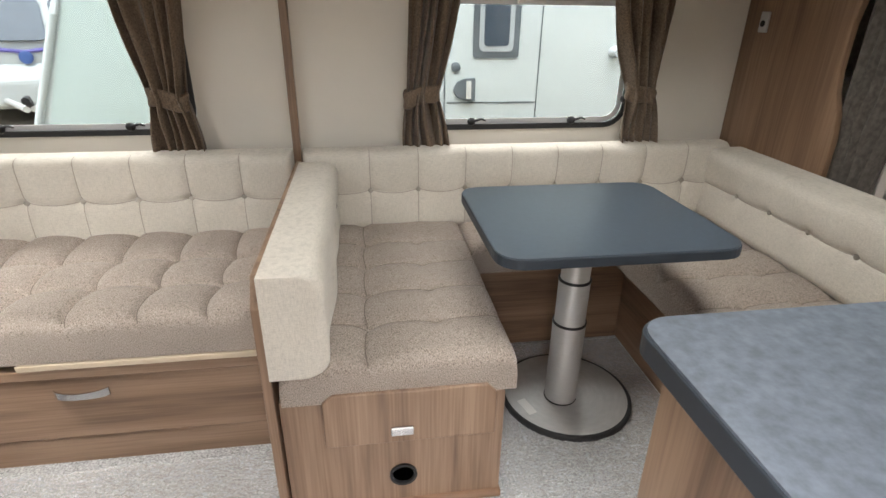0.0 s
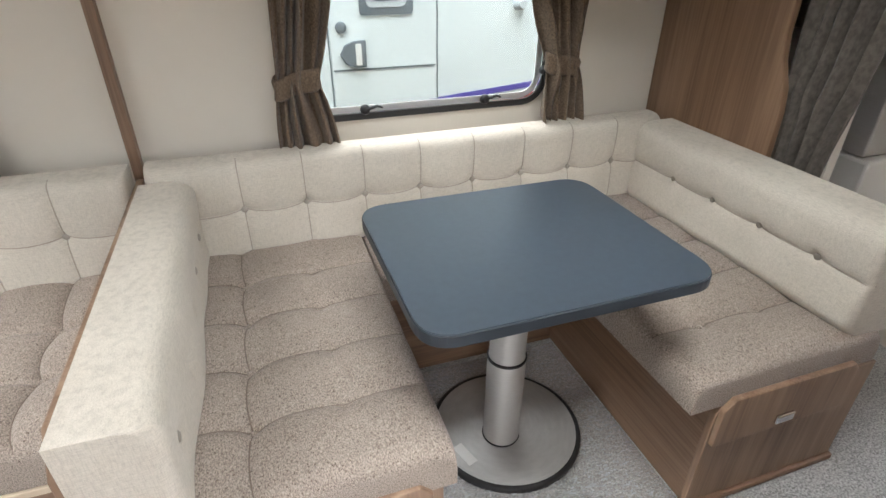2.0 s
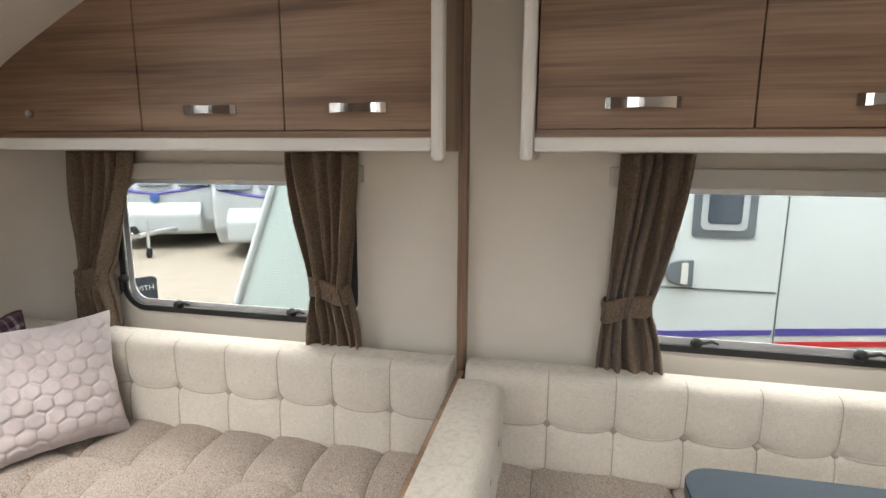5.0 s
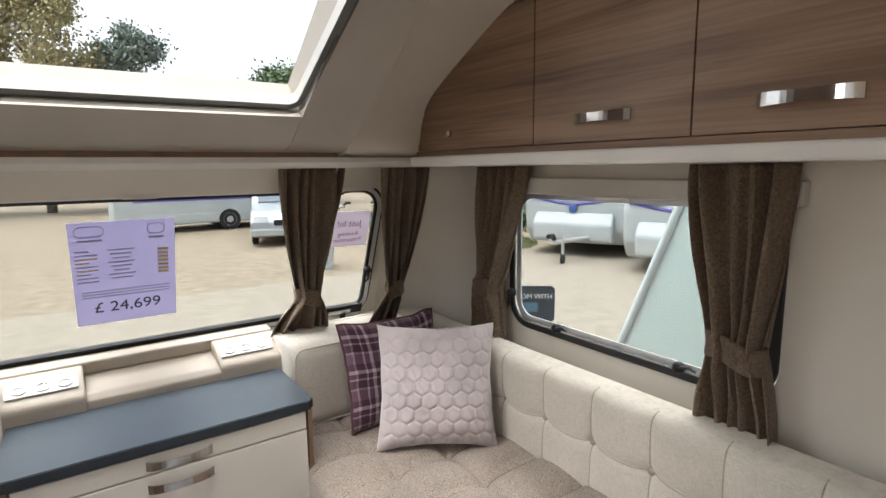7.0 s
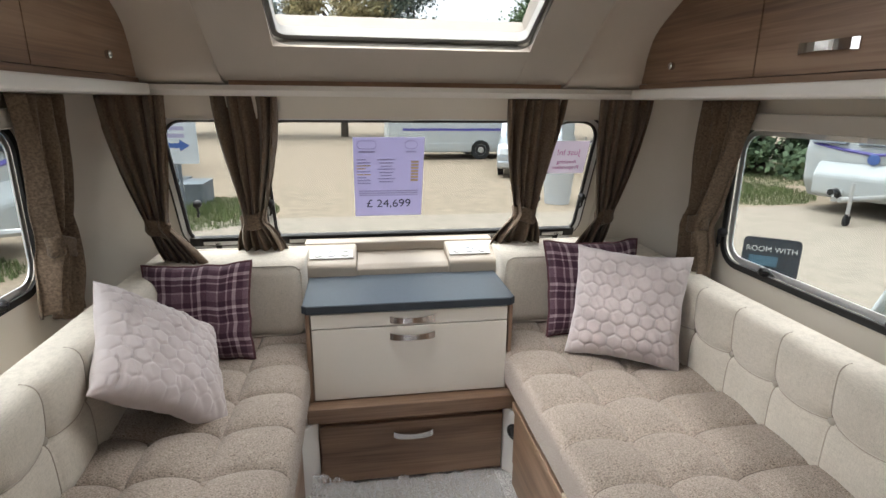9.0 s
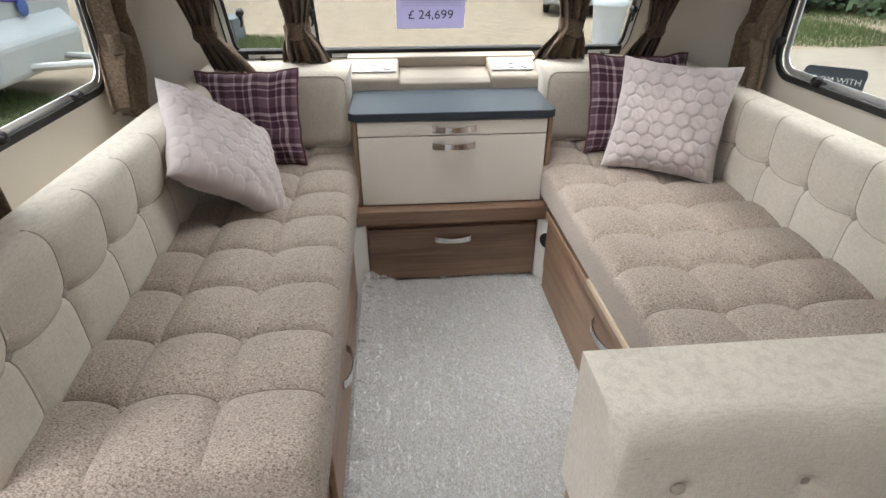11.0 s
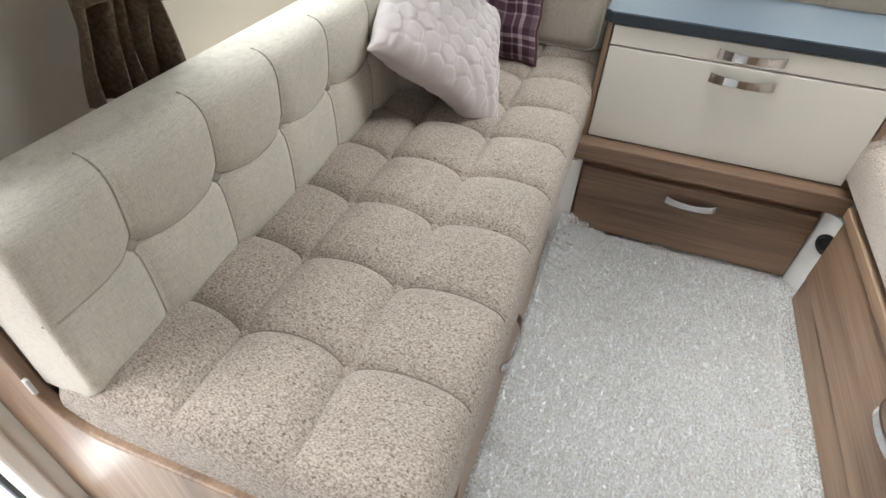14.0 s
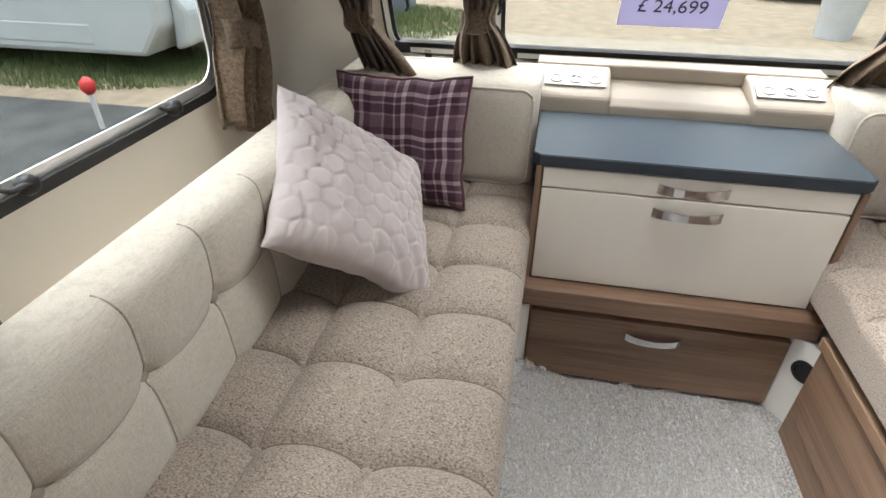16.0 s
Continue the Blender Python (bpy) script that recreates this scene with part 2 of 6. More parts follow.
def clear_film():
    """Thin clear sheet: mostly see-through, with a crinkled gloss."""
    m = bpy.data.materials.new("clear_protective_film")
    m.use_nodes = True
    n, l = m.node_tree.nodes, m.node_tree.links
    n.remove(n["Principled BSDF"])
    tr, di, gl = n.new("ShaderNodeBsdfTransparent"), n.new("ShaderNodeBsdfDiffuse"), n.new("ShaderNodeBsdfGlossy")
    m1, m2 = n.new("ShaderNodeMixShader"), n.new("ShaderNodeMixShader")
    tc, w, bp, mp = n.new("ShaderNodeTexCoord"), n.new("ShaderNodeTexNoise"), n.new("ShaderNodeBump"), n.new("ShaderNodeMapping")
    di.inputs["Color"].default_value, gl.inputs["Roughness"].default_value = (0.82, 0.82, 0.83, 1), 0.10
    m1.inputs[0].default_value, m2.inputs[0].default_value = 0.17, 0.30
    mp.inputs["Scale"].default_value, mp.inputs["Rotation"].default_value = (30, 75, 40), (0, 0, 0.35)
    w.inputs["Scale"].default_value, w.inputs["Detail"].default_value, w.inputs["Distortion"].default_value = 1.0, 3, 1.2
    bp.inputs["Strength"].default_value, bp.inputs["Distance"].default_value = 1.0, 0.020
    l.new(tc.outputs["Object"], mp.inputs[0]), l.new(mp.outputs[0], w.inputs["Vector"]), l.new(w.outputs["Fac"], bp.inputs["Height"])
    l.new(bp.outputs[0], gl.inputs["Normal"])
    mf, fine = n.new("ShaderNodeMapping"), n.new("ShaderNodeTexNoise")
    mf.inputs["Scale"].default_value, mf.inputs["Rotation"].default_value = (38, 105, 50), (0, 0, 0.4)
    fine.inputs["Scale"].default_value, fine.inputs["Detail"].default_value, fine.inputs["Distortion"].default_value = 1.0, 4, 1.9
    milky = ramp(n, [(0.36, (0.15, 0.15, 0.15)), (0.54, (0.31, 0.31, 0.31)), (0.68, (0.64, 0.64, 0.64))])
    l.new(tc.outputs["Object"], mf.inputs[0]), l.new(mf.outputs[0], fine.inputs["Vector"])
    l.new(fine.outputs["Fac"], milky.inputs["Fac"]), l.new(milky.outputs["Color"], m1.inputs[0])
    l.new(tr.outputs[0], m1.inputs[1]), l.new(di.outputs[0], m1.inputs[2])
    l.new(m1.outputs[0], m2.inputs[1]), l.new(gl.outputs[0], m2.inputs[2])
    l.new(m2.outputs[0], n["Material Output"].inputs["Surface"])
    return m


FILM, SHEET = carpet(), clear_film()


# ---- mesh helpers ----
def box(x0, x1, y0, y1, z0, z1, bevel=0.0, seg=2):
    bm = bmesh.new()
    bmesh.ops.create_cube(bm, size=1)
    for v in bm.verts:
        v.co = Vector(((x0 + x1) / 2 + v.co.x * (x1 - x0), (y0 + y1) / 2 + v.co.y * (y1 - y0), (z0 + z1) / 2 + v.co.z * (z1 - z0)))
    if bevel:
        bmesh.ops.bevel(bm, geom=bm.edges[:], offset=bevel, segments=seg, profile=0.5, affect='EDGES', clamp_overlap=True)
    return bm


def prism(pts, axis, lo, hi, bevel=0.0):
    """A closed polygon in the two axes other than `axis`, drawn out from lo to hi along it."""
    bm = bmesh.new()

    def at(p, w):
        c = list(p)
        c.insert(axis, w)
        return c
    a = [bm.verts.new(at(p, lo)) for p in pts]
    b = [bm.verts.new(at(p, hi)) for p in pts]
    n = len(pts)
    bm.faces.new(a), bm.faces.new(b)
    for i in range(n):
        bm.faces.new((a[i], a[(i + 1) % n], b[(i + 1) % n], b[i]))
    bmesh.ops.recalc_face_normals(bm, faces=bm.faces[:])
    if bevel:
        bmesh.ops.bevel(bm, geom=bm.edges[:], offset=bevel, segments=2, profile=0.5, affect='EDGES', clamp_overlap=True)
    return bm


def rounded(w, h, r, n=6):
    """The outline of a rectangle with rounded corners, centred on 0."""
    out = []
    for cx, cy, a0 in ((w / 2 - r, h / 2 - r, 0), (-w / 2 + r, h / 2 - r, 90), (-w / 2 + r, -h / 2 + r, 180), (w / 2 - r, -h / 2 + r, 270)):
        for k in range(n + 1):
            a = radians(a0 + 90 * k / n)
            out.append((cx + r * math.cos(a), cy + r * math.sin(a)))
    return out


def ring(w, h, r, width, depth, m):
    """A rounded rectangular frame: outer size w by h, bar width and depth; m carries local x, y, z to the place."""
    bm = bmesh.new()
    o, i = rounded(w, h, r), rounded(w - 2 * width, h - 2 * width, max(0.005, r - width))
    rows = []
    for pts, z in ((o, 0), (o, depth), (i, depth), (i, 0)):
        rows.append([bm.verts.new(m @ Vector((x, y, z))) for x, y in pts])
    n = len(o)
    for a in range(4):
        for k in range(n):
            bm.faces.new((rows[a][k], rows[a][(k + 1) % n], rows[(a + 1) % 4][(k + 1) % n], rows[(a + 1) % 4][k]))
    bmesh.ops.recalc_face_normals(bm, faces=bm.faces[:])
    return bm


def corner_fill(w, h, r, depth, m, n=8):
    """The four spandrels between a square opening and its rounded frame."""
    bm = bmesh.new()
    for sx in (-1, 1):
        for sy in (-1, 1):
            arc = [(sx * (w / 2 - r + r * math.cos(radians(90 * k / n))), sy * (h / 2 - r + r * math.sin(radians(90 * k / n)))) for k in range(n + 1)]
            pts = [(sx * w / 2, sy * h / 2)] + arc
            lo, hi = [[bm.verts.new(m @ Vector((x, y, z))) for x, y in pts] for z in (0, depth)]
            for row in (lo, hi):
                for k in range(1, n + 1):
                    bm.faces.new((row[0], row[k], row[k + 1]))
            for k in range(1, n + 1):
                bm.faces.new((lo[k], lo[k + 1], hi[k + 1], hi[k]))
    bmesh.ops.recalc_face_normals(bm, faces=bm.faces[:])
    return bm


def plate(w, h, r, depth, m):
    bm = prism(rounded(w, h, r), 2, 0, depth)
    bmesh.ops.transform(bm, matrix=m, verts=bm.verts[:])
    return bm


def tube(pts, radius, seg=10, flat=1.0):
    """A round bar through the points."""
    bm = bmesh.new()
    pts = [Vector(p) for p in pts]
    rows = []
    for k, p in enumerate(pts):
        d = (pts[min(k + 1, len(pts) - 1)] - pts[max(k - 1, 0)]).normalized()
        u = d.orthogonal().normalized() if abs(d.z) > 0.9 else d.cross(Vector((0, 0, 1))).normalized()
        w = d.cross(u)
        rr = radius[k] if isinstance(radius, (list, tuple)) else radius
        rows.append([bm.verts.new(p + rr * (math.cos(6.28319 * s / seg) * u + flat * math.sin(6.28319 * s / seg) * w)) for s in range(seg)])
    for a, b in zip(rows, rows[1:]):
        for s in range(seg):
            bm.faces.new((a[s], a[(s + 1) % seg], b[(s + 1) % seg], b[s]))
    bm.faces.new(rows[0]), bm.faces.new(rows[-1])
    bmesh.ops.recalc_face_normals(bm, faces=bm.faces[:])
    return bm


def lathe(profile, m, seg=32):
    """A turned shape about local z from (radius, height) pairs."""
    bm = bmesh.new()
    rows = [[bm.verts.new(m @ Vector((r * math.cos(6.283185 * s / seg), r * math.sin(6.283185 * s / seg), z))) for s in range(seg)] for r, z in profile]
    for a, b in zip(rows, rows[1:]):
        for s in range(seg):
            bm.faces.new((a[s], a[(s + 1) % seg], b[(s + 1) % seg], b[s]))
    bm.faces.new(rows[0]), bm.faces.new(rows[-1])
    bmesh.ops.recalc_face_normals(bm, faces=bm.faces[:])
    return bm


def join(*bms):
    out = bmesh.new()
    for b in bms:
        me = bpy.data.meshes.new("tmp")
        b.to_mesh(me), b.free()
        out.from_mesh(me)
        bpy.data.meshes.remove(me)
    return out


def link(name, bm, material, smooth=False):
    me = bpy.data.meshes.new(name)
    bm.to_mesh(me), bm.free()
    me.materials.append(material)
    if smooth:
        me.shade_smooth()
        me.set_sharp_from_angle(angle=radians(55))
    return new(name, me)


def thing(name, at, label, category, group="", kind=""):
    ob = new(name)
    ob.location = at
    ob.empty_display_size = 0.05
    return tagged(ob, label, category, group, kind)


def part(name, bm, material, parent, label="", smooth=False):
    """One mesh under a thing or under a part, its vertices given in world metres."""
    p = parent
    off = Vector((0, 0, 0))
    while p is not None:
        off += p.location
        p = p.parent
    bmesh.ops.translate(bm, verts=bm.verts[:], vec=-off)
    ob = link(name, bm, material, smooth)
    ob.parent = parent
    if label:
        ob["label"] = label
    return ob


def solo(name, bm, material, label, category, group="", kind="", smooth=False):
    return tagged(link(name, bm, material, smooth), label, category, group, kind)


def structure(name, bm, material, label, smooth=False):
    return tagged(link(name, bm, material, smooth), label, "", "", "structure")


def basis(o, x, y, z):
    """A pose whose local axes x, y, z are the given world directions."""
    m = Matrix((Vector(x).normalized(), Vector(y).normalized(), Vector(z).normalized())).transposed().to_4x4()
    m.translation = Vector(o)
    return m


def pad(m, lu, lv, thick, r, seams_u=(), seams_v=(), buttons=(), crown=0.012, depth=0.013, step=0.0085, scallop=0.008, ru=None, arc=0.0, dip=0.011):
    """An upholstered slab: local x 0..lu, y 0..lv, and its face at z = thick, with rounded edges (ru: at the two ends), sewn seams and pulled-in
    buttons. Returns its mesh and the meshes of its stitched seams."""
    bm = bmesh.new()
    re = ru or r
    nu, nv = max(6, int(lu / step)), max(6, int(lv / step))

    def crease(w):
        return 0.45 * math.exp(-w / 0.009) + 0.55 * math.exp(-(w / 0.048) ** 1.3)

    def bow(v):
        """How far the cross seams swing aside between two rows of buttons."""
        if not arc:
            return 0.0
        marks = [0.0, *seams_v, lv]
        for p, q in zip(marks, marks[1:]):
            if p <= v <= q:
                return arc * max(0.0, math.sin(math.pi * (v - p) / (q - p))) ** 0.7
        return 0.0

    def away(u):
        near = min([abs(u - s) for s in seams_u] or [1])
        return near, (1 - math.exp(-(near / 0.045) ** 2)) if seams_u else 0.0

    def height(u, v):
        e, f = min(u, lu - u), min(v, lv - v)
        du, dv = max(0.0, 1 - e / re), max(0.0, 1 - f / r)
        hh = thick - max(r * (1 - math.sqrt(max(0.0, 1 - dv * dv))), 0) - re * (1 - math.sqrt(max(0.0, 1 - du * du)))
        inner = min(1.0, e / (re * 0.8), f / (r * 0.7))
        near_u, aw = away(u + bow(v))
        cut = crease(near_u) if seams_u else 0.0
        for s in seams_v:
            w = abs(v - s + scallop * aw)
            cut = max(cut, (1.0 - 0.25 * aw) * crease(w))
        hh -= depth * cut * (0.40 + 0.60 * inner)
        for bu, bv in buttons:
            q = math.hypot(u - bu, v - bv)
            if q < 0.08:
                hh -= dip * math.exp(-(q / 0.016) ** 2) + 0.005 * math.exp(-(q / 0.045) ** 2)
        return hh + crown * inner * 0.5 * noise.noise(Vector((u * 5 + m.translation.x * 3, v * 5, m.translation.y * 3)))
    us_ = sorted({round(lu * i / nu, 5) for i in range(nu + 1) if i in (0, nu) or all(abs(lu * i / nu - s) > 0.003 for s in seams_u)} | {round(s, 5) for s in seams_u} | {round(re * q, 5) for q in (0.03, 0.12, 0.3, 0.6)} | {round(lu - re * q, 5) for q in (0.03, 0.12, 0.3, 0.6)})
    vs_ = sorted({round(lv * i / nv, 5) for i in range(nv + 1) if i in (0, nv) or all(abs(lv * i / nv - s) > 0.003 for s in seams_v)} | {round(s, 5) for s in seams_v} | {round(r * q, 5) for q in (0.03, 0.12, 0.3)} | {round(lv - r * q, 5) for q in (0.03, 0.12, 0.3)})
    nu, nv = len(us_) - 1, len(vs_) - 1

    def woven(u, v):
        """A grid point drawn aside so that the rows of the mesh run along the seams."""
        w = v
        if seams_v:
            q = min(seams_v, key=lambda p: abs(v - p))
            w = v - scallop * away(u)[1] * max(0.0, 1 - abs(v - q) / 0.08)
        x = u - bow(v) * max(0.0, min(1.0, u / 0.06, (lu - u) / 0.06))
        return m @ Vector((x, w, height(x, w)))
    grid = [[bm.verts.new(woven(u, v)) for u in us_] for v in vs_]
    base = [[bm.verts.new(m @ Vector((us_[i], vs_[j], 0))) if i in (0, nu) or j in (0, nv) else None for i in range(nu + 1)] for j in range(nv + 1)]
    for j in range(nv):
        for i in range(nu):
            bm.faces.new((grid[j][i], grid[j][i + 1], grid[j + 1][i + 1], grid[j + 1][i]))
    for i in range(nu):
        bm.faces.new((base[0][i + 1], base[0][i], grid[0][i], grid[0][i + 1])[::-1])
        bm.faces.new((base[nv][i], base[nv][i + 1], grid[nv][i + 1], grid[nv][i])[::-1])
    for j in range(nv):
        bm.faces.new((base[j][0], base[j + 1][0], grid[j + 1][0], grid[j][0])[::-1])
        bm.faces.new((base[j + 1][nu], base[j][nu], grid[j][nu], grid[j + 1][nu])[::-1])
    loop = [base[0][i] for i in range(nu + 1)] + [base[j][nu] for j in range(1, nv + 1)] + [base[nv][i] for i in range(nu - 1, -1, -1)] + [base[j][0] for j in range(nv - 1, 0, -1)]
    bm.faces.new(loop)
    bmesh.ops.recalc_face_normals(bm, faces=bm.faces[:])
    lines = [[m @ Vector((s - bow(lv * k / 60), lv * k / 60, height(s - bow(lv * k / 60), lv * k / 60) + 0.0006)) for k in range(61)] for s in seams_u]
    for s in () if arc > 0.02 else seams_v:
        n = max(20, int(lu / 0.012))
        lines.append([m @ Vector((lu * k / n, s - scallop * away(lu * k / n)[1], height(lu * k / n, s - scallop * away(lu * k / n)[1]) + 0.0002)) for k in range(n + 1)])
    return bm, [tube(q, 0.0017, 6) for q in lines]


def button(p, n, rad=0.011):
    q = Vector(n).to_track_quat("Z", "Y").to_matrix().to_4x4()
    q.translation = Vector(p)
    return lathe([(rad * 0.6, 0), (rad, 0.002), (rad * 0.8, 0.005), (rad * 0.3, 0.0065)], q, 10)


def cushion(name, m, lu, lv, thick, r, material, label, us=(), vs=(), hits=(), category="cushion", group="", **kw):
    """A tufted cushion with sewn seams and a covered button at every tuft."""
    t = thing(name, m.translation, label, category, group)
    body, seams = pad(m, lu, lv, thick, r, us, vs, hits, **kw)
    part("cover", body, material, t, smooth=True)
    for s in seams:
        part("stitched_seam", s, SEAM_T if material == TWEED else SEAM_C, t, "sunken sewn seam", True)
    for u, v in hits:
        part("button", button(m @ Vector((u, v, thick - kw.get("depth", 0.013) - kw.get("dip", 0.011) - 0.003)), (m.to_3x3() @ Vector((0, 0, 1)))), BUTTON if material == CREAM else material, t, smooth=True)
    return t


def bow_handle(name, p, along, out, length, parent=None, height=0.024, thick=0.0045, label=""):
    """A flat bowed pull: wide strap that springs from two feet."""
    a, o = Vector(along).normalized(), Vector(out).normalized()
    w = a.cross(o)
    bm = bmesh.new()
    rows = []
    n = 14
    for k in range(n + 1):
        s = k / n
        c = Vector(p) + a * (length * (s - 0.5)) + o * (0.004 + 0.020 * math.sin(math.pi * s) ** 0.6)
        h = height * (0.78 + 0.22 * abs(2 * s - 1))
        rows.append([bm.verts.new(c + w * h / 2), bm.verts.new(c - w * h / 2), bm.verts.new(c - w * h / 2 - o * thick), bm.verts.new(c + w * h / 2 - o * thick)])
    for r0, r1 in zip(rows, rows[1:]):
        for k in range(4):
            bm.faces.new((r0[k], r0[(k + 1) % 4], r1[(k + 1) % 4], r1[k]))
    bm.faces.new(rows[0]), bm.faces.new(rows[-1])
    bmesh.ops.recalc_face_normals(bm, faces=bm.faces[:])
    return part(name, bm, CHROME, parent, label or "bright chrome bow handle", smooth=False)


# ---- the shell of the caravan ----
WA, WB = 2.25, 0.09          # inner faces of the two long walls
T = 0.03
FLOOR0 = -1.95


def wall_with_holes(y0, y1, xs, holes, z0=0.0, z1=1.98):
    """A long wall along x from xs[0] to xs[1]; holes are (x0, x1, z0, z1)."""
    bms = []
    cuts = sorted({xs[0], xs[1], *[h[0] for h in holes], *[h[1] for h in holes]})
    for a, b in zip(cuts, cuts[1:]):
        inside = [h for h in holes if h[0] <= a + 1e-6 and h[1] >= b - 1e-6]
        if not inside:
            bms.append(box(a, b, y0, y1, z0, z1))
        for h in inside:
            if h[2] > z0:
                bms.append(box(a, b, y0, y1, z0, h[2]))
            if h[3] < z1:
                bms.append(box(a, b, y0, y1, h[3], z1))
    bm = join(*bms)
    bmesh.ops.remove_doubles(bm, verts=bm.verts[:], dist=1e-5)
    return bm


W1, W2, W3 = (-1.33, -0.455, 0.795, 1.275), (0.315, 1.168, 0.795, 1.275), (-1.33, -0.535, 0.795, 1.275)
DOOR = (-0.085, 0.44, 0.0, 1.80)
# W4 and WR are unseen openings, added to let more daylight in.
W4, WR = (1.00, 1.40, 1.10, 1.36), (0.35, 1.95, 0.80, 1.70)
structure("wall_offside", wall_with_holes(WA, WA + T, (-1.5, 3.2), [W1, W2]), WALL, "cream textured wall board between the windows")
structure("wall_nearside", wall_with_holes(WB - T, WB, (-1.5, 3.2), [W3, DOOR, W4]), WALL, "cream textured wall board beside the entrance")
structure("wall_rear", join(box(3.2, 3.23, WB - T, WA + T, 0, WR[2]), box(3.2, 3.23, WB - T, WA + T, WR[3], 1.98), box(3.2, 3.23, WB - T, WR[0], WR[2], WR[3]), box(3.2, 3.23, WR[1], WA + T, WR[2], WR[3])), WALL, "plain cream rear wall with an opening added for light")
structure("floor", box(FLOOR0 - 0.1, 3.2, WB - T, WA + T, -0.05, 0.0), FILM, "short grey carpet on the caravan floor")

SIDE = [(-1.62, 1.372), (-1.518, 1.40), (-1.485, 1.49), (-1.43, 1.565), (-1.24, 1.671), (-1.036, 1.768), (-0.8, 1.85), (-0.5, 1.905), (-0.2, 1.93), (3.2, 1.93)]
MID = [(-1.62, 1.372), (-1.50, 1.415), (-1.40, 1.482), (-1.24, 1.592), (-1.075, 1.702), (-0.9, 1.79), (-0.7, 1.865), (-0.45, 1.915), (-0.2, 1.93), (3.2, 1.93)]


def eased(profile, n=5):
    """The same outline, rounded through its points up to the flat of the roof."""
    out = []
    for k in range(len(profile) - 2):
        p = [Vector(profile[min(max(k + d, 0), len(profile) - 1)]) for d in (-1, 0, 1, 2)]
        if k + 2 == len(profile) - 1:
            p[3] = p[2] + Vector((0.3, 0))
        for i in range(n):
            t = i / n
            q = 0.5 * (2 * p[1] + (p[2] - p[0]) * t + (2 * p[0] - 5 * p[1] + 4 * p[2] - p[3]) * t * t + (3 * p[1] - p[0] - 3 * p[2] + p[3]) * t ** 3)
            out.append((q.x, min(q.y, 1.93)))
    return out + [tuple(p) for p in profile[-2:]]


SIDE = eased(SIDE)


def roof_strip(profile, y0, y1, t=0.045):
    up = [(x - (t if x < -0.5 else 0), z + t) for x, z in reversed(profile)]
    return prism(profile + up, 1, y0, y1)


ceiling = join(roof_strip(SIDE, WB, 0.585), roof_strip(SIDE, 1.725, WA))
structure("ceiling", ceiling, CEIL, "cream curved ceiling lining", True)
mid = join(roof_strip(eased(MID), 0.585, 0.765, 0.10), roof_strip(eased(MID), 1.54, 1.725, 0.10), roof_strip(MID[:3], 0.765, 1.54, 0.10), roof_strip(MID[6:9] + [(0.36, 1.93)], 0.765, 1.54, 0.10), roof_strip([(1.08, 1.93), (3.2, 1.93)], 0.765, 1.54, 0.10), roof_strip([(0.36, 1.93), (1.08, 1.93)], 0.765, 0.82, 0.10), roof_strip([(0.36, 1.93), (1.08, 1.93)], 1.44, 1.54, 0.10))
structure("ceiling_moulding", mid, LINING, "grey-beige moulded surround of the front roof light", True)
structure("roof_skin", join(box(-0.9, 0.36, WB - T, WA + T, 2.03, 2.06), box(1.08, 3.2, WB - T, WA + T, 2.03, 2.06), box(0.36, 1.08, WB - T, 0.82, 2.03, 2.06), box(0.36, 1.08, 1.44, WA + T, 2.03, 2.06)), WHITE, "white caravan roof")

# front roof light: frame and sky-dimming pane on the slope
a, b = Vector((-1.40, 0, 1.482)), Vector((-0.70, 0, 1.865))
up = (b - a).normalized()
nrm = up.cross(Vector((0, 1, 0))).normalized()
if nrm.z < 0:
    nrm = -nrm
mm = basis((a + b) / 2 + Vector((0, 1.1525, 0)) + nrm * 0.03, (0, 1, 0), up, Vector((0, 1, 0)).cross(up))
rl = tagged(new("window_roof_light"), "large framed front roof light in the curved ceiling", "", "", "structure")
part("window_frame", ring(0.79, (b - a).length + 0.02, 0.05, 0.022, -0.03, mm), LIP, rl)
pane = part("pane", plate(0.77, (b - a).length, 0.045, 0.004, mm @ Matrix.Translation((0, 0, 0.02))), ROOFGLASS, rl)
pane.visible_shadow = False

# ---- front wall with its three-part window, leaning back ----
LEAN = Vector((0.40, 0, 1)).normalized()
FO = Vector((-1.925, 0, 0.765))


def fm(y, v, w):
    """A point on the front window plane: across, up the slope, and towards the room."""
    return FO + Vector((0, y, 0)) + LEAN * v + Vector((LEAN.z, 0, -LEAN.x)) * w


def fbox(y0, y1, v0, v1, w0, w1):
    bm = box(0, 1, 0, 1, 0, 1)
    for p in bm.verts:
        p.co = fm(y0 + (y1 - y0) * p.co.x, v0 + (v1 - v0) * p.co.y, w0 + (w1 - w0) * p.co.z)
    bmesh.ops.recalc_face_normals(bm, faces=bm.faces[:])
    return bm


PANES = [(0.305, 0.60), (0.64, 1.685), (1.725, 1.96)]
VT, VB = 0.56, -0.022
front = join(box(-1.955, -1.925, WB - T, WA + T, -0.05, 0.744), fbox(0.09, PANES[0][0], VB, 0.72, -0.03, 0), fbox(PANES[2][1], 2.25, VB, 0.72, -0.03, 0),
             fbox(PANES[0][0], PANES[2][1], VT, 0.72, -0.03, 0), fbox(PANES[0][1], PANES[1][0], VB, VT, -0.03, 0), fbox(PANES[1][1], PANES[2][0], VB, VT, -0.03, 0))
structure("wall_front", front, WALL, "cream front wall round the three-part window")


